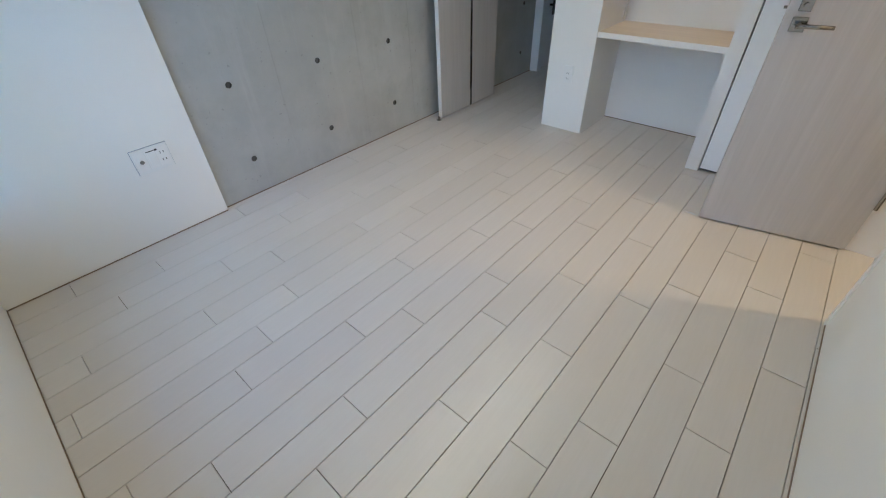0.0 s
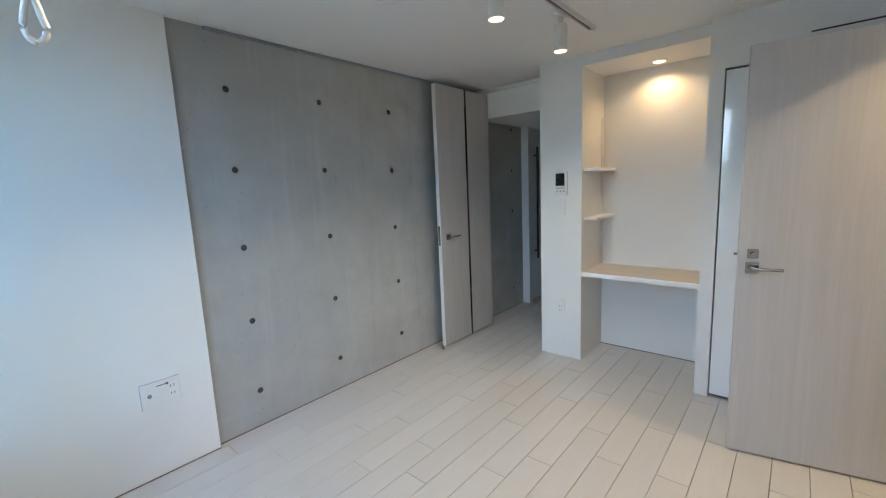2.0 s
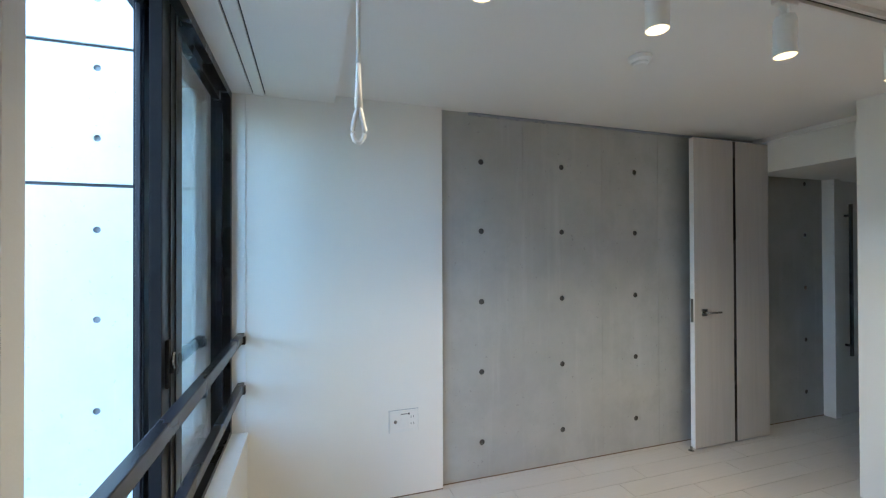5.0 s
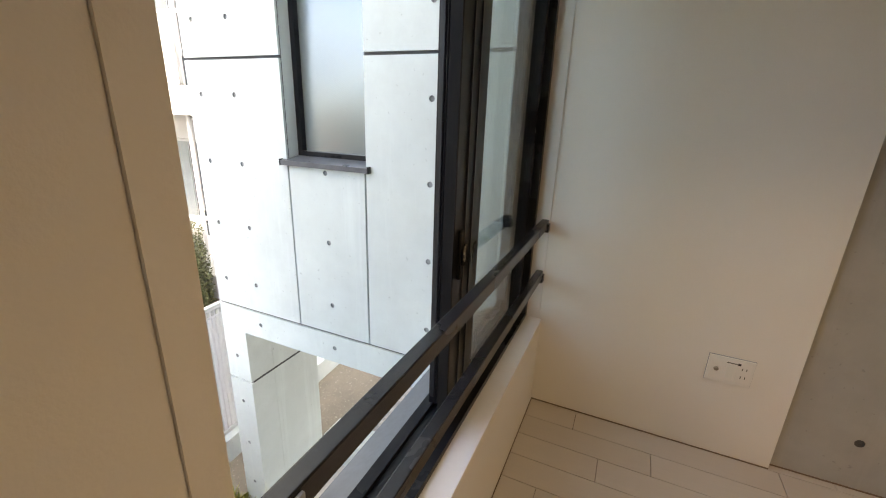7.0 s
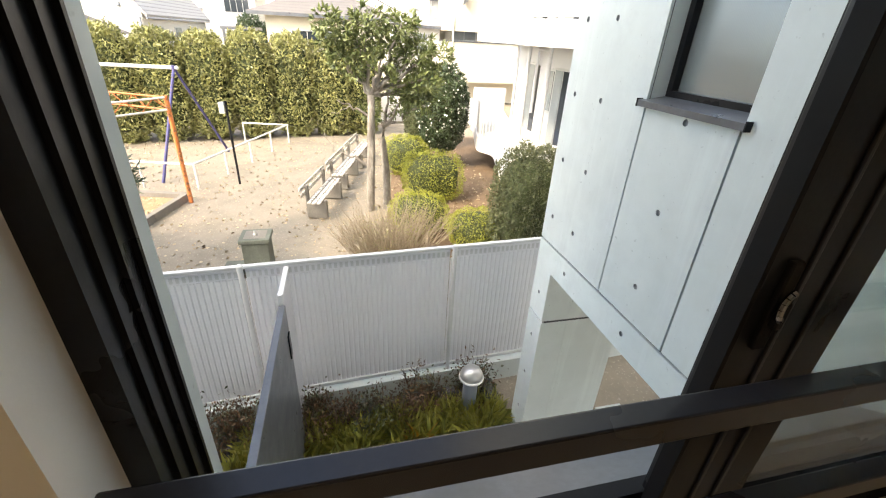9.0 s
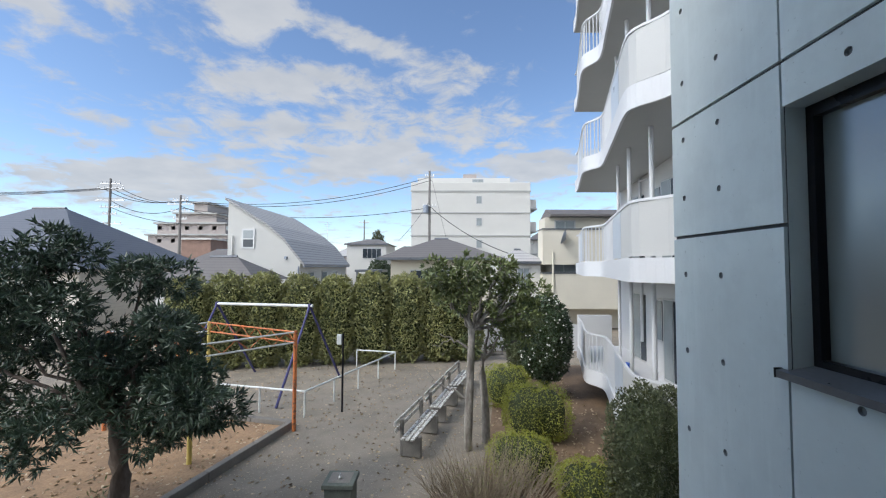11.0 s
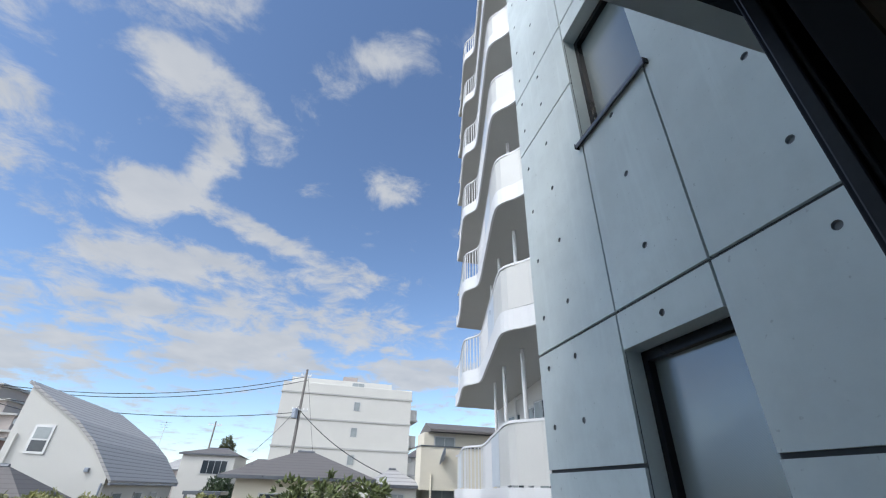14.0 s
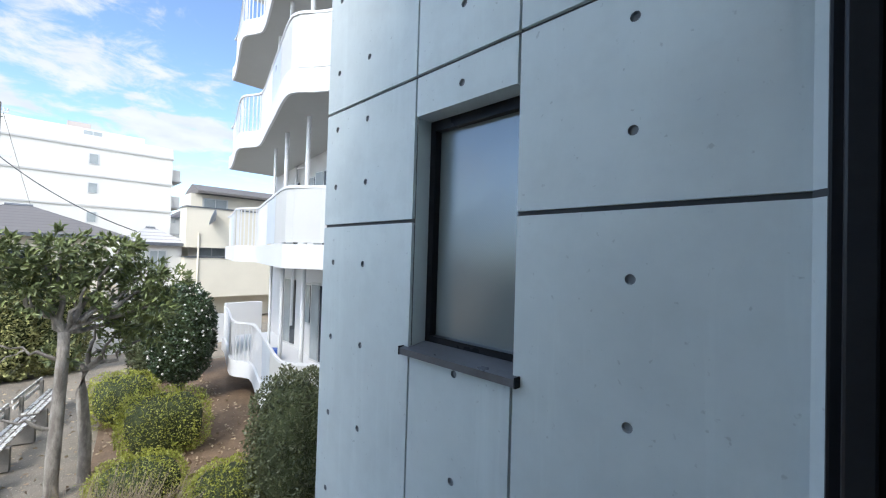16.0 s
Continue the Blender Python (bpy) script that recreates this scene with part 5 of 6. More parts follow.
tagged(leaves("shoot_clump", t1, pts, rng.normal(size=(n, 3)) + (0, 0, 0.6), 0.12, 0.02, M["leaf_tree"], rng), kind="stuff")

# fallen leaves and small stones on the open ground
rng = np.random.default_rng(55)
n = 9000
pts = np.stack([rng.uniform(-6.5, 8.0, n), -5.0 - 12.0 * rng.uniform(0, 1, n) ** 1.3, np.full(n, GROUND - 0.022)], 1)
bed = (pts[:, 0] > 2.0 - 0.23 * (-pts[:, 1] - 7.2)) & (pts[:, 1] > -11.4)
bed |= pts[:, 0] < -3.6
pts[bed, 2] = GROUND + 0.036
keep = bed | (rng.uniform(0, 1, n) < 0.55)
pts = pts[keep]
n = len(pts)
me = leaf_mesh("leaf_litter", pts, rng.normal(size=(n, 3)) * (1, 1, 0.12), 0.075, 0.05, M["litter"], rng, 0.12)
tagged(new("leaf_litter", me), "dry tan leaves scattered over the playground earth", "leaves", kind="stuff")

# broad-leaved tree with two grey trunks
rng = np.random.default_rng(60)
t2 = thing("broadleaf_tree", (-3.05, -9.8, GROUND), "broad-leaved evergreen tree with pale grey trunk beside the benches", "tree")
fork = (-3.13, -9.8, 0.30)
bm = limb(bmesh.new(), [(-3.05, -9.8, GROUND - 0.02), (-3.06, -9.8, -1.6), (-3.10, -9.82, -0.9), (-3.12, -9.8, -0.2), fork], 0.092, 0.075, 12)
cl = []
for h in [(-0.55, 0.0, 0.45), (0.40, 0.1, 0.55), (-0.95, 0.1, 0.85), (-0.25, -0.2, 1.0), (0.65, 0.0, 1.0), (-1.15, 0.1, 0.35), (0.10, 0.3, 1.25), (-0.6, 0.2, 1.3), (-0.85, -0.3, 0.0), (0.25, 0.1, 1.0), (-1.35, 0.0, 0.8), (-0.2, 0.3, 0.7)]:
    e = tuple(np.array(fork) + np.array(h))
    limb(bm, bend(fork, e, rng, 0.05), 0.05, 0.014, 8)
    cl += [e, tuple(np.array(e) + rng.normal(size=3) * (0.22, 0.22, 0.14))]
limb(bm, bend((-3.08, -9.8, -1.15), (-2.35, -9.75, -0.85), rng, 0.06), 0.035, 0.012, 7)
limb(bm, bend((-2.35, -9.75, -0.85), (-2.15, -9.7, -0.45), rng, 0.05), 0.012, 0.006, 6)
limb(bm, bend((-3.12, -9.8, -0.15), (-2.45, -9.7, 0.20), rng, 0.06), 0.03, 0.010, 7)
limb(bm, bend((-2.7, -9.72, 0.08), (-2.3, -9.7, -0.05), rng, 0.05), 0.012, 0.004, 6)
part("trunk", bm, M["bark"], t2, "pale grey bark with knots", True)
crown(t2, cl, 30, 0.33, 0.135, 0.050, M["leaf_tree"], rng, 0.05, 6)
rng = np.random.default_rng(61)
t3 = thing("broadleaf_tree", (-3.47, -10.15, GROUND), "second broad-leaved tree, its trunk forked low behind the first", "tree")
bm = limb(bmesh.new(), [(-3.47, -10.15, GROUND - 0.02), (-3.45, -10.15, -1.5), (-3.38, -10.15, -0.75), (-3.42, -10.15, -0.35)], 0.095, 0.065, 12)
cl = []
for h in [(-0.3, 0, 0.35), (-0.9, 0.1, 0.5), (-0.55, 0.2, 0.75), (0.25, 0.1, 0.3), (-0.1, -0.1, 0.75)]:
    e = tuple(np.array((-3.42, -10.15, -0.4)) + np.array(h))
    limb(bm, bend((-3.42, -10.15, -0.4), e, rng, 0.05), 0.04, 0.012, 7)
    cl += [e]
part("trunk", bm, M["bark"], t3, "pale grey bark", True)
crown(t3, cl, 22, 0.28, 0.13, 0.045, M["leaf_tree"], rng, 0.1, 6)

# planting bed under the fence
rng = np.random.default_rng(70)
for k in range(46):
    x, y = rng.uniform(-3.95, -1.0), rng.uniform(-4.12, -3.62)
    y += LEAN * (x + 3.5)
    h = rng.uniform(0.25, 0.48)
    pl = thing("ground_shrub", (x, y, GROUND + 0.01), "small reddish evergreen shrub in the planting bed", "shrub", "shrubs in the bed")
    n = 150
    pts = np.array((x, y, GROUND + h * 0.6)) + rng.normal(size=(n, 3)) * (0.10, 0.08, h * 0.28)
    pts[:, 2] = np.maximum(pts[:, 2], GROUND + 0.02)
    leaves("foliage", pl, pts, rng.normal(size=(n, 3)) + (0, 0, 0.5), 0.045, 0.020, M["leaf_red"] if k % 3 else M["leaf_bush"], rng)
    bm = bmesh.new()
    for j in range(7):
        a = rng.uniform(0, 6.28)
        tube(bm, (x, y, GROUND), (x + 0.12 * math.cos(a), y + 0.10 * math.sin(a), GROUND + h), 0.004, 0.002, n=4)
    part("stems", bm, M["bark_dark"], pl)
for k in range(60):
    x, y = rng.uniform(-3.95, -1.3), rng.uniform(-3.75, -3.33)
    tuft = thing("grass_tuft", (x, y, GROUND + 0.01), "yellow-green tuft of narrow leaves in dark pebbles", "grass", "tufts in the bed")
    n = 60
    pts = np.array((x, y, GROUND + 0.015)) + rng.normal(size=(n, 3)) * (0.025, 0.025, 0.0)
    leaves("blade_clump", tuft, pts, rng.normal(size=(n, 3)) * (0.8, 0.8, 0.2) + (0, 0, 0.75), 0.27, 0.021, M["leaf_gold"] if k in (3, 9) else M["leaf_grass"], rng, curl=0.35)

# ---- playground ----
mb = thing("monkey_bars", (0.95, -10.7, GROUND), "rusty orange overhead climbing frame on posts with lattice beams", "climbing frame")
TOPZ = 0.06
corner = Vector((0.95, -10.7, TOPZ))
ends = (Vector((3.9, -12.25, TOPZ)), Vector((2.3, -8.95, TOPZ)))
far_end = ends[0] + ends[1] - corner
for p, mt in ((corner, "orange"), (ends[0], "yellow"), (ends[1], "yellow"), (far_end, "orange")):
    part("post", T((p.x, p.y, GROUND - 0.02), (p.x, p.y, TOPZ + 0.03), 0.045, n=14), M[mt], mb)
for p, q, mt in ((corner, ends[0], "orange"), (corner, ends[1], "pipe"), (ends[0], far_end, "pipe"), (ends[1], far_end, "orange")):
    d = q - p
    for dz in (0.0, -0.24):
        part("beam", T(p + Vector((0, 0, dz)), q + Vector((0, 0, dz)), 0.02), M[mt], mb)
    n = round(d.length / 0.27)
    for k in range(n):
        u, v = p + d * (k / n), p + d * ((k + 1) / n)
        lo, hi = (0.0, -0.24) if k % 2 else (-0.24, 0.0)
        part("brace", T(u + Vector((0, 0, lo)), v + Vector((0, 0, hi)), 0.010, n=6), M["orange"], mb)
sw = thing("swing_frame", (2.3, -14.2, GROUND), "dark blue swing frame with a white top bar", "swing")
ta, tb = Vector((1.65, -13.75, 0.38)), Vector((4.9, -14.4, 0.38))
part("top_bar", T(ta + Vector((-0.1, 0.02, 0)), tb, 0.045, n=14), M["pipe"], sw)
for top in (ta, tb):
    for dx, dy in ((-0.55, -1.6), (0.35, 1.55)):
        part("leg", T((top.x + dx, top.y + dy, GROUND - 0.02), top, 0.036, n=12), M["blue"], sw)
    part("joint", lathe(bmesh.new(), top - Vector((0, 0, 0.06)), [(0.055, 0), (0.06, 0.02), (0.06, 0.10), (0.05, 0.12)], 14), M["blue"], sw)
pf = thing("pipe_barrier", (0.6, -13.5, GROUND), "low white pipe barrier round the swings", "barrier")
run = [(3.6, -12.2), (1.01, -11.58), (-0.66, -16.46), (0.85, -16.82)]
for p, q in zip(run, run[1:]):
    part("rail", T((*p, GROUND + 0.62), (*q, GROUND + 0.62), 0.026, n=12), M["pipe"], pf)
    n = max(1, round(math.dist(p, q) / 1.35))
    for k in range(n + (q == run[-1])):
        f = k / n
        x, y = p[0] + (q[0] - p[0]) * f, p[1] + (q[1] - p[1]) * f
        part("post", T((x, y, GROUND - 0.02), (x, y, GROUND + 0.62), 0.024, n=10), M["pipe"], pf)
sp = thing("sign_post", (0.153, -11.975, GROUND), "thin dark post with a small white box", "post")
part("pole", T((0.153, -11.975, GROUND - 0.02), (0.153, -11.975, GROUND + 2.02), 0.028, n=12), M["black"], sp)
part("box", B(0.19, 0.31, -12.02, -11.93, GROUND + 1.74, GROUND + 2.0, bevel=0.01), M["pipe"], sp, "small white box")
ub = thing("utility_box", (-1.04, -7.2, GROUND), "mossy grey concrete drinking fountain post", "post")
part("pillar", B(-1.26, -0.86, -7.38, -7.0, GROUND - 0.02, GROUND + 0.62, bevel=0.02), M["bin"], ub)
part("basin_rim", B(-1.29, -0.83, -7.41, -6.97, GROUND + 0.62, GROUND + 0.69, bevel=0.015), M["bin"], ub)
part("basin", B(-1.22, -0.90, -7.34, -7.04, GROUND + 0.685, GROUND + 0.694), M["kerb"], ub, "wet dark basin")
part("tap", lathe(bmesh.new(), (-1.06, -7.15, GROUND + 0.692), [(0.03, 0.0), (0.03, 0.03), (0.015, 0.05), (0.012, 0.08)], 12), M["alu"], ub)
part("step", B(-0.80, -0.50, -7.4, -7.05, GROUND - 0.02, GROUND + 0.14, bevel=0.015), M["bin"], ub)
# benches in a row
b0, b1 = Vector((-1.96, -9.0, 0)), Vector((-3.50, -15.0, 0))
way = (b1 - b0).normalized()
turn = math.atan2(way.y, way.x)
for k in range(3):
    mt = Matrix.Translation(b0 + way * (0.15 + 1.95 * k) + Vector((0, 0, GROUND))) @ Matrix.Rotation(turn, 4, "Z")
    o = (b0 + way * (0.15 + 1.95 * k))
    be = thing("park_bench", (o.x, o.y, GROUND), "old park bench with peeling white slats on concrete legs", "bench", "benches in a row")

    def on(bm):
        bmesh.ops.transform(bm, matrix=mt, verts=bm.verts)
        return bm

    for j in range(3):
        part("seat_slat", on(B(0.0, 1.75, 0.03 + 0.100 * j, 0.105 + 0.100 * j, 0.40, 0.43, bevel=0.004)), M["bench"], be)
    for j in range(2):
        part("back_slat", on(B(0.0, 1.75, 0.40 + 0.02 * j, 0.43 + 0.02 * j, 0.52 + 0.13 * j, 0.60 + 0.13 * j, bevel=0.004)), M["bench"], be)
    for xx in (0.22, 1.45):
        bm = B(xx, xx + 0.09, -0.04, 0.34, 0.0, 0.40, bevel=0.008)
        box(bm, xx, xx + 0.09, 0.34, 0.40, 0.0, 0.72, bevel=0.008)
        part("leg", on(bm), M["kerb"], be, "concrete bench leg")
# boundary wall and wooden stake
setting("wall_boundary", B(-9.5, -1.5, -20.3, -20.1, GROUND - 0.05, GROUND + 1.15), M["white_wall"], "white boundary wall behind the hedge", "wall")
setting("wall_boundary_side", B(-9.6, -8.2, -19.0, -18.8, GROUND - 0.05, GROUND + 1.75), M["white_wall"], "pale wall end beside the balconies", "wall")
stk = thing("stake", (2.42, -5.55, GROUND), "pale wooden stake in the soil bed", "stake")
part("stake_post", B(2.40, 2.46, -5.6, -5.54, GROUND - 0.02, GROUND + 1.35, bevel=0.006), M["cream"], stk)

# ---- apartment block with wave-shaped balconies ----
FH = 2.9
SLAB0 = 1.76
STEP = Vector((-0.73, -4.56))
KEY = [(-5.66, -7.80), (-5.70, -8.20), (-5.96, -9.15), (-6.34, -10.6), (-6.66, -11.77), (-6.58, -12.05)]
front = [(-6.30, -5.2), (-6.20, -6.7), (-6.05, -7.38)]
for k in range(4):
    for (x, y) in KEY:
        front.append((x + STEP.x * k, y + STEP.y * k))
front = [p for p in front if p[1] > -15.6] + [(-7.12, -15.6)]


def smooth_line(pts, rounds):
    for _ in range(rounds):
        out = [pts[0]]
        for p, q in zip(pts, pts[1:]):
            out.append((0.75 * p[0] + 0.25 * q[0], 0.75 * p[1] + 0.25 * q[1]))
            out.append((0.25 * p[0] + 0.75 * q[0], 0.25 * p[1] + 0.75 * q[1]))
        pts = out + [pts[-1]]
    return pts


def wall_x(y):
    return -7.45 + (y + 7.6) * (STEP.x / STEP.y)


edge = smooth_line(front, 2)
block = thing("apartment_block", (-8.2, -13, GROUND), "white eight-storey apartment block with wave-shaped balconies", "building")
yN, yF = -5.2, -15.9
shell = [(wall_x(yN), yN), (wall_x(yF), yF), (wall_x(yF) - 9, yF), (wall_x(yN) - 9, yN)]
part("wall", prism(bmesh.new(), shell, GROUND, SLAB0 + 7 * FH), M["white_wall"], block)


def strip(pts, z0, z1, inner, outer_shift=0.0):
    """A band along the balcony edge: from the edge line back to the house wall or a thin parapet."""
    bm = bmesh.new()
    a = [(x + outer_shift, y) for x, y in pts]
    b = [(wall_x(y) + 0.0, y) for x, y in pts] if inner is None else [(x - inner, y) for x, y in pts]
    va = [[bm.verts.new((p[0], p[1], z)) for p in a] for z in (z0, z1)]
    vb = [[bm.verts.new((p[0], p[1], z)) for p in b] for z in (z0, z1)]
    n = len(a)
    for i in range(n - 1):
        bm.faces.new((va[0][i], va[0][i + 1], va[1][i + 1], va[1][i]))
        bm.faces.new((vb[0][i + 1], vb[0][i], vb[1][i], vb[1][i + 1]))
        bm.faces.new((va[1][i], va[1][i + 1], vb[1][i + 1], vb[1][i]))
        bm.faces.new((va[0][i + 1], va[0][i], vb[0][i], vb[0][i + 1]))
    for i in (0, n - 1):
        bm.faces.new((va[0][i], va[1][i], vb[1][i], vb[0][i]))
    bmesh.ops.recalc_face_normals(bm, faces=bm.faces)
    return bm


def line_at(y):
    for p, q in zip(edge, edge[1:]):
        if q[1] <= y <= p[1]:
            f = (y - p[1]) / (q[1] - p[1] + 1e-9)
            return p[0] + (q[0] - p[0]) * f
    return edge[-1][0]


for f in range(-1, 7):
    zt = SLAB0 + FH * f
    bal = part("balcony", strip(edge, zt - 0.40, zt, None), M["white_paint"], block, "white rounded balcony slab")
    # underside sheet greyer than the white slab: its shade is in the colour
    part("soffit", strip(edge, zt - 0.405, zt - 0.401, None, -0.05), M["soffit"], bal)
    rail_top = zt + 0.97
    part("handrail", strip([(x - 0.03, y) for x, y in edge], rail_top - 0.045, rail_top, 0.05), M["white_paint"], bal)
    # plates on the swelling parts, bars in the hollows
    for k in range(4):
        base_y = -7.80 + STEP.y * k
        seg = [(line_at(y) - 0.045, y) for y in np.linspace(base_y + (1.0 if k == 0 else -0.5), base_y - 1.15, 12) if -15.4 < y < -5.3]
        if len(seg) > 2:
            part("plate", strip(seg, zt + 0.03, rail_top - 0.045, 0.018), M["grey_panel"], bal, "pale grey balcony plate")
        seg = [(line_at(y) - 0.045, y) for y in np.linspace(base_y - 1.18, base_y - 2.3, 7) if -15.4 < y < -5.3]
        if len(seg) > 2:
            part("plate", strip(seg, zt + 0.03, rail_top - 0.045, 0.018), M["pale_plate"], bal, "pale blue translucent balcony plate")
        for j in range(22):
            y = base_y - 2.36 - 0.115 * j
            if y > -15.4:
                part("bar", B(line_at(y) - 0.07, line_at(y) - 0.045, y - 0.012, y + 0.012, zt, rail_top - 0.04), M["white_paint"], bal)
    for k in range(5):
        for dy in (0.45, -1.1, -2.5):
            y = -7.6 + STEP.y * k + dy
            if y > -12.5 and f < 6:
                x = line_at(y) - (0.42 if dy != -1.1 else 0.6)
                part("pillar_pipe", T((x, y, zt), (x, y, zt + FH - 0.4), 0.035 if dy > 0 else 0.045, n=10), M["white_paint"], bal, "white painted pipe")
    # windows of the flats
    for k in range(4):
        for dy, w, h0, h1 in ((-0.9, 0.85, 0.05, 1.95), (-2.9, 0.85, 0.05, 1.95), (0.9, 0.8, 0.9, 1.9)):
            y = -7.9 + STEP.y * k + dy
            if y > -15.2:
                x = wall_x(y)
                wd = part("window", B(x - 0.02, x + 0.05, y - w / 2 - 0.05, y + w / 2 + 0.05, zt + h0 - 0.05, zt + h1 + 0.05), M["alu"], block, "sliding window of a flat")
                part("pane", B(x + 0.05, x + 0.056, y - w / 2, y - 0.02, zt + h0, zt + h1), M["pale_window"], wd)
                part("pane", B(x + 0.05, x + 0.058, y + 0.02, y + w / 2, zt + h0, zt + h1), M["dark_window"], wd)
    for k in range(4):
        y = -8.55 + STEP.y * k
        if y < -15.0:
            continue
        x = wall_x(y)
        bm = tube(bmesh.new(), (x + 0.08, y, zt - 2.3), (x + 0.08, y, zt - 0.45), 0.04, n=10)
        tube(bm, (x + 0.08, y, zt - 0.52), (x + 0.10, y + 1.0, zt - 0.55), 0.03, n=8)
        part("drain_pipe", bm, M["white_paint"], block)
tub = thing("blue_tub", (-7.12, -11.75, SLAB0 - FH), "blue plastic tub on the ground-floor balcony", "tub")
part("shell", lathe(bmesh.new(), (-7.12, -11.75, SLAB0 - FH + 0.002), [(0.16, 0.0), (0.20, 0.28), (0.19, 0.29)], 18), M["blue_plastic"], tub)

# ---- houses beyond ----


def pane_window(parent, x0, x1, z0, z1, y, axis="y", mat="dark_window", bars=1):
    """A window with frame and panes on a wall that faces the playground (axis y) or its side (axis x, face at y)."""
    e = 0.06

    def bx(a0, a1, c0, c1, d0, d1):
        return B(a0, a1, y + d0, y + d1, c0, c1) if axis == "y" else B(y - d1, y - d0, a0, a1, c0, c1)
    fr = part("window", bx(x0 - e, x1 + e, z0 - e, z1 + e, -0.02, 0.05), M["alu"], parent)
    w = (x1 - x0) / (bars + 1)
    for k in range(bars + 1):
        part("pane", bx(x0 + k * w + 0.02, x0 + (k + 1) * w - 0.02, z0, z1, 0.05, 0.058), M[mat], fr)
    return fr


# white house with a steep one-sided roof
h1 = thing("house", (9.5, -33, GROUND), "white house with a steep grey one-sided slate roof", "house")
prof = [(7.1, GROUND), (11.95, GROUND), (11.95, 5.85), (9.3, 4.2), (8.2, 3.25), (7.1, 1.9)]
part("wall", prism(bmesh.new(), prof, -40, -28, "y"), M["ivory"], h1)
roof_line = [(12.15, 5.98), (9.35, 4.24), (8.22, 3.28), (6.85, 1.60)]
part("roof", prism(bmesh.new(), roof_line + [(x - 0.06, z + 0.13) for x, z in roof_line[::-1]], -40.3, -27.85, "y"), M["slate"], h1)
w = part("window", B(10.15, 11.0, -28.0, -27.94, 2.75, 4.05), M["alu"], h1, "tall window in the gable")
part("pane", B(10.25, 10.9, -27.94, -27.93, 2.85, 3.35), M["dark_window"], w)
part("pane", B(10.25, 10.9, -27.94, -27.93, 3.42, 3.95), M["pale_window"], w)
part("down_pipe", T((11.6, -27.92, GROUND), (11.6, -27.92, 3.6), 0.05), M["ivory"], h1)
part("down_pipe", T((7.2, -27.92, GROUND), (7.2, -27.92, 1.6), 0.05), M["grey_metal"], h1)
part("gutter", T((6.86, -40.2, 1.58), (6.86, -27.9, 1.58), 0.06), M["grey_metal"], h1)
for y in (-30.0, -33.2, -36.2):
    pane_window(h1, y - 0.6, y + 0.6, 0.2, 1.15, 7.1, "x", "pale_window")
part("vent_hood", B(7.95, 8.15, -28.0, -27.85, 2.05, 2.25, bevel=0.03), M["grey_metal"], h1)


def hip_house(name, label, x0, x1, y0, y1, eave, top, wall, roof, over=0.5, ridge=0.35):
    h = thing(name, ((x0 + x1) / 2, (y0 + y1) / 2, GROUND), label, "house")
    part("wall", B(x0, x1, y0, y1, GROUND, eave), M[wall], h)
    bm = bmesh.new()
    a = [bm.verts.new(p) for p in ((x0 - over, y0 - over, eave), (x1 + over, y0 - over, eave), (x1 + over, y1 + over, eave), (x0 - over, y1 + over, eave))]
    cx0, cx1, cy = x0 + (x1 - x0) * ridge, x1 - (x1 - x0) * ridge, (y0 + y1) / 2
    r = [bm.verts.new((cx0, cy, top)), bm.verts.new((cx1, cy, top))]
    for f in ((a[0], a[1], r[1], r[0]), (a[1], a[2], r[1]), (a[2], a[3], r[0], r[1]), (a[3], a[0], r[0]), a[::-1]):
        bm.faces.new(f)
    bmesh.ops.recalc_face_normals(bm, faces=bm.faces)
    rf = part("roof", bm, M[roof], h)
    part("ridge_cap", T((cx0, cy, top), (cx1 + 0.01, cy, top), 0.09, n=8), M["flash"], rf)
    part("fascia", B(x0 - over, x1 + over, y1 + over - 0.04, y1 + over, eave - 0.16, eave - 0.002), M["flash"], h, "dark eaves board")
    return h


hh = hip_house("house", "low beige house with a dark hipped roof", -5.2, 0.95, -34, -26.5, 2.15, 3.55, "cream", "slate_brown", 0.75, 0.42)
pane_window(hh, -2.6, -0.3, 0.55, 1.35, -26.5, bars=2, mat="dark_window")
pg = thing("carport", (2.3, -27.5, GROUND), "dark timber pergola beside the low house", "pergola")
part("roof_slab", B(1.5, 3.2, -29, -26.6, 1.25, 1.40), M["flash"], pg)
for x in (1.6, 3.0):
    part("post", B(x, x + 0.12, -26.8, -26.65, GROUND, 1.25), M["flash"], pg)

# two-storey beige house with balconies and a dish
h3 = thing("house", (-10, -29, GROUND), "cream two-storey house with solid balconies and a dark roof", "house")
part("wall", B(-14.5, -8.75, -29.0, -27.2, GROUND, 4.75), M["cream"], h3)
part("balcony", B(-14.5, -8.30, -27.2, -25.9, 1.75, 3.86), M["cream"], h3)
part("balcony", B(-14.5, -8.30, -27.2, -25.9, -0.9, 1.21), M["cream"], h3)
part("coping", B(-14.55, -8.26, -27.2, -25.85, 3.86, 3.93), M["flash"], h3)
part("coping", B(-14.55, -8.26, -27.2, -25.85, 1.21, 1.27), M["flash"], h3)
part("roof", prism(bmesh.new(), [(-29.4, 4.75), (-26.5, 4.75), (-26.5, 4.88), (-27.9, 5.35), (-29.4, 4.88)], -14.8, -8.95, "x"), M["slate_brown"], h3)
pane_window(h3, -10.6, -9.2, 1.30, 2.3, -27.2, mat="pale_window")
pane_window(h3, -10.6, -9.4, 4.0, 4.5, -27.2, mat="pale_window")
part("down_pipe", T((-8.9, -25.85, GROUND), (-8.9, -25.85, 2.5), 0.05), M["cream"], h3)
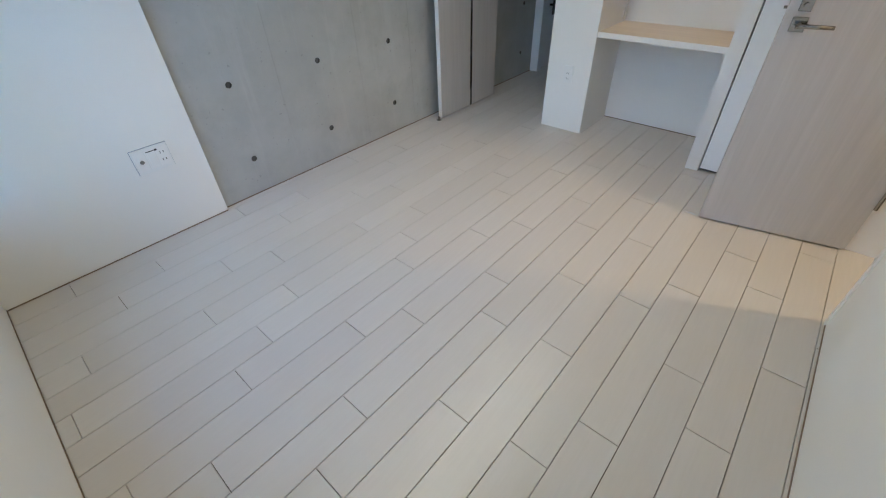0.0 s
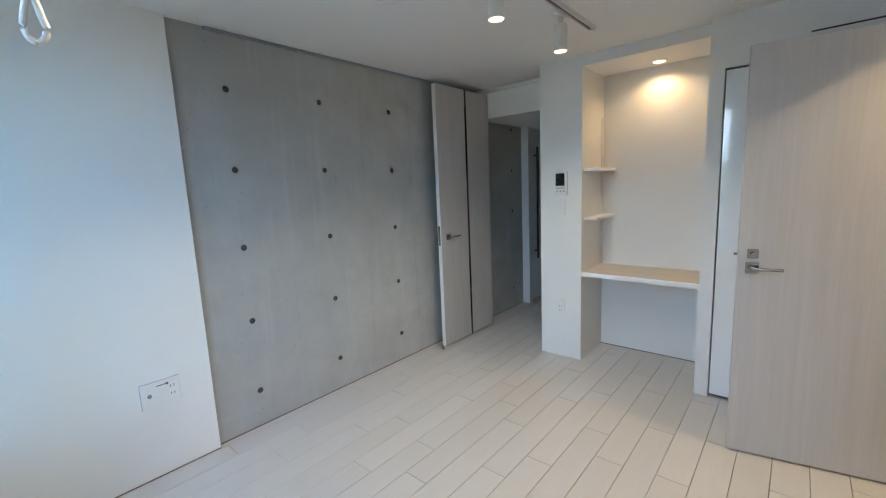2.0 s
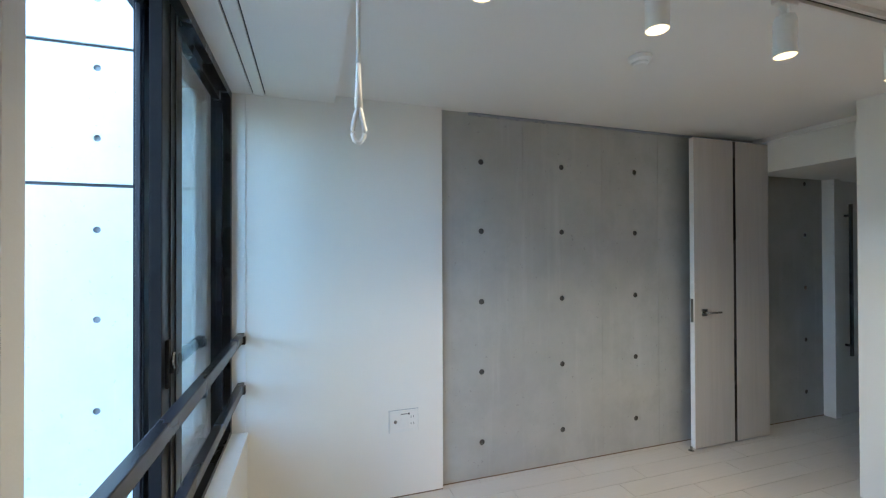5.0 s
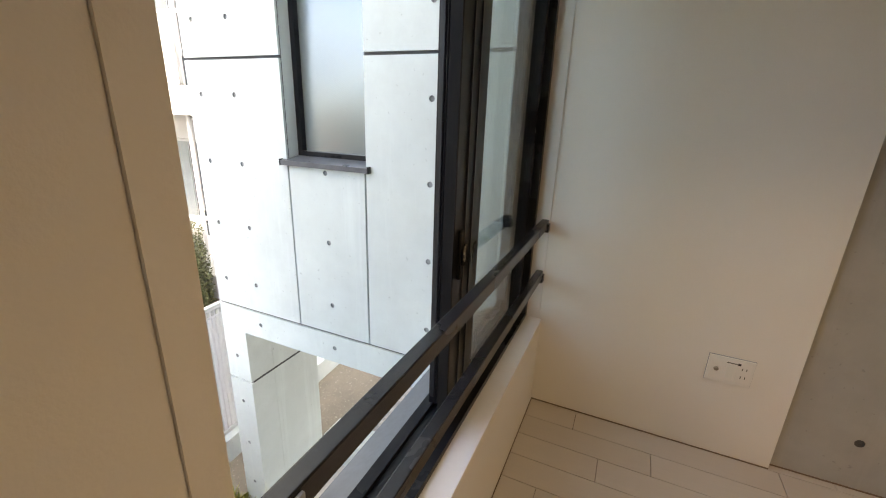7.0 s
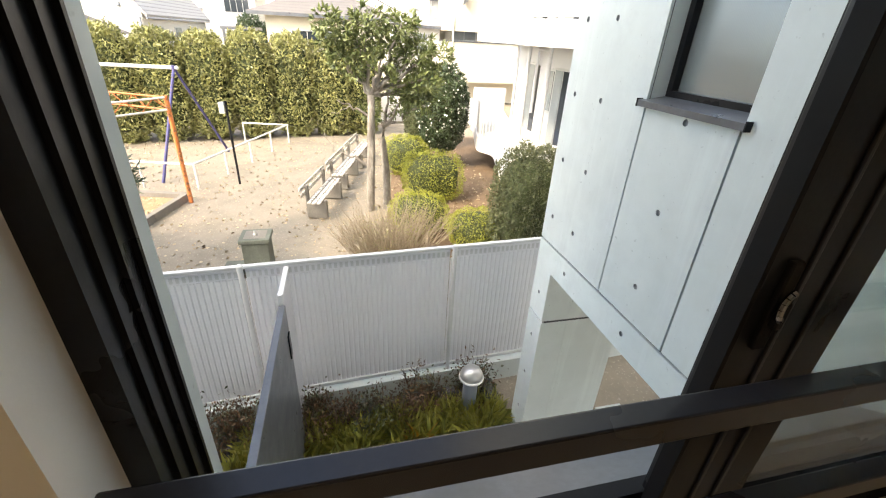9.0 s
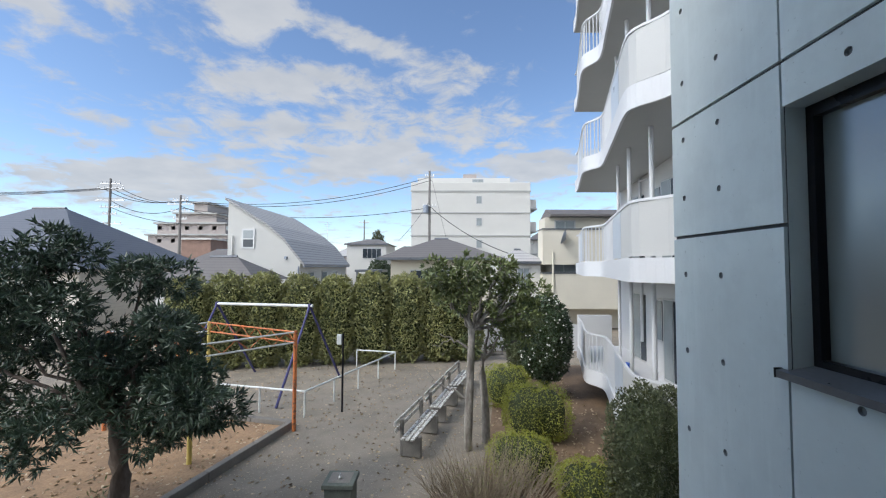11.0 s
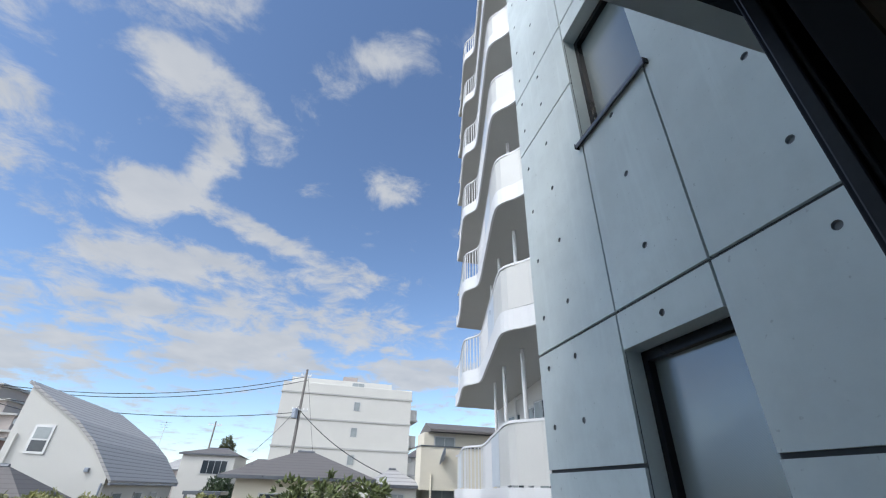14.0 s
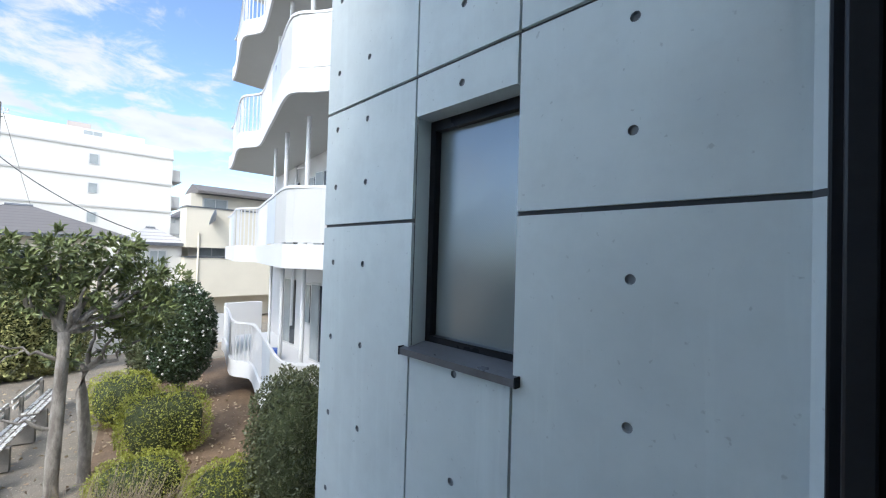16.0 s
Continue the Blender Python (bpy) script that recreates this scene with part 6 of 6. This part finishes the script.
dish = thing("satellite_dish", (-9.6, -25.5, 3.2), "grey satellite dish on a balcony arm", "dish")
bm = lathe(bmesh.new(), (0, 0, 0), [(0.05, 0.0), (0.25, 0.03), (0.42, 0.12), (0.44, 0.15), (0.42, 0.135), (0.05, 0.02)], 22)
bmesh.ops.transform(bm, matrix=Matrix.Translation((-9.55, -25.45, 3.35)) @ Matrix.Rotation(radians(70), 4, "Y") @ Matrix.Rotation(radians(20), 4, "X"), verts=bm.verts)
part("bowl", bm, M["grey_metal"], dish)
part("arm", T((-9.6, -25.89, 3.2), (-9.55, -25.45, 3.3), 0.03), M["grey_metal"], dish)
h4 = hip_house("house", "small pale house with a grey roof behind the tree", -8.3, -6.2, -31, -26.6, 1.95, 2.75, "ivory", "slate", 0.35, 0.4)
pane_window(h4, -7.6, -6.9, 0.5, 1.5, -26.6, mat="pale_window")

# grey roofs at the side
h5 = hip_house("house", "house with a large blue-grey slate roof and beige siding", 15.0, 27.5, -30, -20.5, 1.45, 5.0, "siding", "slate_blue", 0.6, 0.42)
for x in (16.2, 18.3):
    pane_window(h5, x, x + 0.9, -0.6, 0.5, -20.5)
h6 = hip_house("house", "house with a low brown roof", 9.6, 15.6, -44, -36, 2.35, 4.0, "siding", "slate_brown", 0.5, 0.3)
h7 = hip_house("house", "low grey roofed house between the larger ones", 7.3, 12.2, -25.4, -21.8, 0.85, 2.1, "ivory", "slate_brown", 0.4, 0.35)
h8 = hip_house("house", "pale flat house behind the white house", 4.8, 9.5, -58, -50, 4.3, 5.0, "ivory", "slate_brown", 0.3, 0.3)
pane_window(h8, 5.4, 7.6, 2.6, 3.7, -50, mat="dark_window", bars=3)
h9 = hip_house("house", "small distant house with a dark roof", 2.2, 5.2, -62, -56, 2.4, 3.9, "ivory", "slate_blue", 0.4, 0.3)

# large white apartment building
bb = thing("apartment_building", (-5.5, -60, GROUND), "large white five-storey apartment building with plain gable wall", "building")
part("wall", B(-13.3, 2.3, -75, -55, GROUND, 11.6), M["ivory"], bb)
part("parapet", B(-13.35, 2.35, -75.05, -54.95, 11.6, 12.7, bevel=0.05), M["ivory"], bb)
part("penthouse", B(-10.9, 1.6, -73, -56.5, 12.7, 13.6), M["ivory"], bb)
part("roof_hatch", B(-6.4, -4.6, -60, -57, 13.6, 14.2), M["far_grey"], bb)
for z in (2.6, 5.6, 8.6, 11.45):
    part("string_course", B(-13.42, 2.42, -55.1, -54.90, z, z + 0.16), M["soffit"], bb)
for z in (1.2, 4.1, 7.0, 9.9):
    pane_window(bb, -6.95, -6.25, z, z + 0.95, -55, mat="pale_window", bars=0)
pane_window(bb, -7.3, -5.8, 12.8, 13.4, -56.5, mat="pale_window")
for z in (0.4, 3.4, 6.4, 9.4):
    part("balcony", B(-14.3, -13.42, -73, -56, z, z + 1.2), M["ivory"], bb)
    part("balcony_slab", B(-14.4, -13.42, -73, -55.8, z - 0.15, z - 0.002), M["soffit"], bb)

# far stepped apartments
fa = thing("apartment_building", (52, -90, GROUND), "far brown stepped apartment building", "building")
for x0, x1, z0, z1 in ((44, 63, GROUND, 8.5), (46, 61, 8.5, 11.0), (48, 57, 11.0, 13.2), (50, 53, 13.2, 15.5)):
    part("wall", B(x0, x1, -100, -90, z0, z1 - 0.02), M["far_grey"], fa)
    part("roof_edge", B(x0 - 0.5, x1 + 0.5, -100, -89.4, z1 - 0.35, z1), M["soffit"], fa)
for x in range(45, 62, 3):
    for z in (6.6, 9.4):
        part("window", B(x, x + 0.9, -90.1, -90.0, z, z + 0.8), M["pale_window"], fa)
fr = thing("house", (38, -70, GROUND), "far red-brown tiled house", "house")
part("wall", B(37.5, 42.5, -76, -70, GROUND, 6.0), M["brick_red"], fr)
part("roof", B(37.2, 42.8, -76.3, -69.7, 6.0, 6.25), M["ivory"], fr)
for i, (x, y, w, h, mt) in enumerate([(6, -95, 9, 5.5, "ivory"), (16, -85, 8, 5.0, "far_grey"), (27, -75, 7, 4.2, "ivory"), (-1, -100, 9, 5.2, "far_grey"), (33, -66, 6, 3.6, "far_grey"), (62, -80, 12, 5.5, "ivory"), (-22, -80, 8, 8, "ivory"), (-30, -60, 9, 7, "cream"), (78, -70, 14, 5, "far_grey")]):
    hip_house("house", "distant house with a grey roof", x - w / 2, x + w / 2, y - 4, y + 4, h - 1.4, h + 0.6, mt, "slate" if i % 2 else "slate_brown", 0.4, 0.3)

# conifers and a clipped treetop among the houses
clipped("conifer", (3.9, -40), (2.6, 2.4), 4.6, M["leaf_camellia"], 5000, (0.22, 0.08), "dark green garden conifers between houses", "tree", "", 81, 1.8)
clipped("conifer", (2.6, -41), (2.0, 2.0), 4.0, M["leaf_camellia"], 4000, (0.22, 0.08), "dark green garden conifers between houses", "tree", "", 82, 1.8)
clipped("treetop", (7.9, -62), (2.4, 2.4), 9.0, M["leaf_bush"], 5000, (0.3, 0.12), "rounded dark treetop behind the roofs", "tree", "", 83, 2.0)

# ---- poles and wires ----


def utility_pole(x, y, top, label, arms):
    p = thing("utility_pole", (x, y, GROUND), label, "pole", "utility poles")
    part("mast", T((x, y, GROUND - 0.05), (x, y, top), 0.17, 0.10, n=14), M["pole"], p)
    for dz, w in arms:
        arm = part("crossarm", B(x - w, x + w, y - 0.05, y + 0.05, top - dz - 0.05, top - dz + 0.05), M["alu"], p)
        for k in (-0.9, -0.45, 0.45, 0.9):
            part("insulator", lathe(bmesh.new(), (x + w * k, y, top - dz + 0.05), [(0.03, 0.0), (0.06, 0.06), (0.03, 0.1), (0.06, 0.16), (0.02, 0.2)], 10), M["plastic"], arm)
    return p


utility_pole(-0.70, -42, 11.2, "grey concrete utility pole with transformer cans before the white building", [(0.6, 0.45), (3.6, 0.7)])
utility_pole(24.4, -42, 8.7, "grey concrete utility pole with crossarms", [(0.5, 0.8), (0.9, 1.3), (1.6, 1.0), (2.4, 0.7)])
utility_pole(31.6, -42, 10.4, "grey concrete utility pole with several crossarms", [(0.5, 1.0), (1.0, 1.4), (2.2, 1.5), (2.9, 1.0), (3.6, 0.7), (4.6, 1.3)])
utility_pole(12.6, -75, 10.0, "distant utility pole behind the roofs", [(0.5, 0.9)])
tc_ = thing("transformer", (-0.7, -41.7, 7.2), "grey transformer can on the utility pole", "transformer")
part("can", lathe(bmesh.new(), (-0.35, -41.75, 6.9), [(0.24, 0.0), (0.26, 0.05), (0.26, 0.75), (0.2, 0.82)], 16), M["grey_metal"], tc_)
part("bracket", B(-0.75, -0.35, -41.95, -41.7, 7.6, 7.7), M["alu"], tc_)


def cable(a, b, sag, r=0.03, n=14):
    bm = bmesh.new()
    a, b = Vector(a), Vector(b)
    pts = [a.lerp(b, k / n) - Vector((0, 0, sag * 4 * (k / n) * (1 - k / n))) for k in range(n + 1)]
    limb(bm, pts, r, r, 5)
    tagged(new("overhead_cable", mesh_of("overhead_cable", bm, M["wire"])), "black overhead power cable between utility poles", "cable", "overhead cables")


for dz, sg in ((0.6, 1.3), (0.95, 1.4), (3.7, 1.0)):
    cable((-0.9, -42, 11.2 - dz), (24.2, -42, 8.3 - dz * 0.25), sg)
for off in (-0.9, 0.0, 0.9):
    cable((24.4 + off, -42, 8.1), (31.6 + off, -42, 9.5), 0.7)
    cable((31.6 + off, -42, 9.4), (66 + off, -30, 8.5 + off * 0.4), 1.2)
cable((31.6, -42, 8.2), (24.4, -42, 7.4), 0.9)
cable((31.6, -42, 7.5), (20.0, -38, 5.4), 0.5)
cable((31.6, -42, 5.9), (55.0, -30, 4.6), 0.6)
cable((24.4, -42, 7.6), (12.0, -40, 5.6), 0.6)
cable((-0.75, -42, 7.6), (-7.2, -31, 2.5), 0.5)
cable((-0.6, -42, 8.0), (0.9, -30, 3.4), 0.2, 0.015)
cable((-0.9, -42, 10.5), (-2.8, -55, 3.4), 0.1, 0.012)
for x, y, z in ((17.5, -50, 7.2), (14.2, -58, 7.8), (21.5, -60, 7.4), (42.0, -52, 7.6)):
    an = thing("roof_aerial", (x, y, GROUND), "thin metal roof aerial on a mast", "aerial")
    part("mast", T((x, y, GROUND), (x, y, z), 0.03, n=6), M["alu"], an)
    for k in range(3):
        part("element", T((x - 0.6 + 0.1 * k, y, z - 0.15 - 0.25 * k), (x + 0.6 - 0.1 * k, y, z - 0.15 - 0.25 * k), 0.018, n=5), M["alu"], an)

# ---- floor boards, last ----
slab = setting("floor", B(-4.2, 0.45, -1.12, 4.8, -0.10, -0.012), M["subfloor"], "off-white wooden board floor with dark thin joints", "floor")
PW, PL = 0.1425, 0.885
phase = {0: 0.436, 1: 0.842, 2: 0.403, 3: 0.624, 4: 0.187, 5: -0.024, 6: 0.415, 7: 0.59, 8: 0.813, 9: 0.48, 10: 0.03, 11: 0.70, 12: 0.254, 13: 0.477, -1: -0.001, -2: 0.211, -3: 0.634, -4: 0.419, -5: 0.85, -6: 0.2, -7: 0.6, -8: 0.1, -9: 0.4, 14: 0.12, 15: 0.33}
gap = 0.0013
proto = {}


def board_mesh(w, l):
    k = (round(w, 4), round(l, 4))
    if k not in proto:
        proto[k] = mesh_of("board", box(bmesh.new(), gap, w - gap, gap, l - gap, -0.012, 0.0, bevel=0.0007), M["board"])
    return proto[k]


for n in range(-9, 16):
    x0, x1 = -2.0 - PW * n, -2.0 - PW * n + PW
    x0, x1 = max(x0, -4.034 if n > 0 else -4.015), min(x1, -0.9)
    if x1 - x0 < 0.02:
        continue
    y = phase[n] - 4 * PL
    while y < 4.7:
        a, b = max(y, -1.008), min(y + PL, 4.7)
        if x0 > -3.1:
            b = min(b, 2.87)
        if x0 > XE - 0.01:
            a, b = max(a, 0.4), min(b, 2.5)
        if b - a > 0.02:
            ob = new("board", board_mesh(x1 - x0, b - a))
            ob.parent = slab
            ob.location = (x0, a, 0)
        y += PL
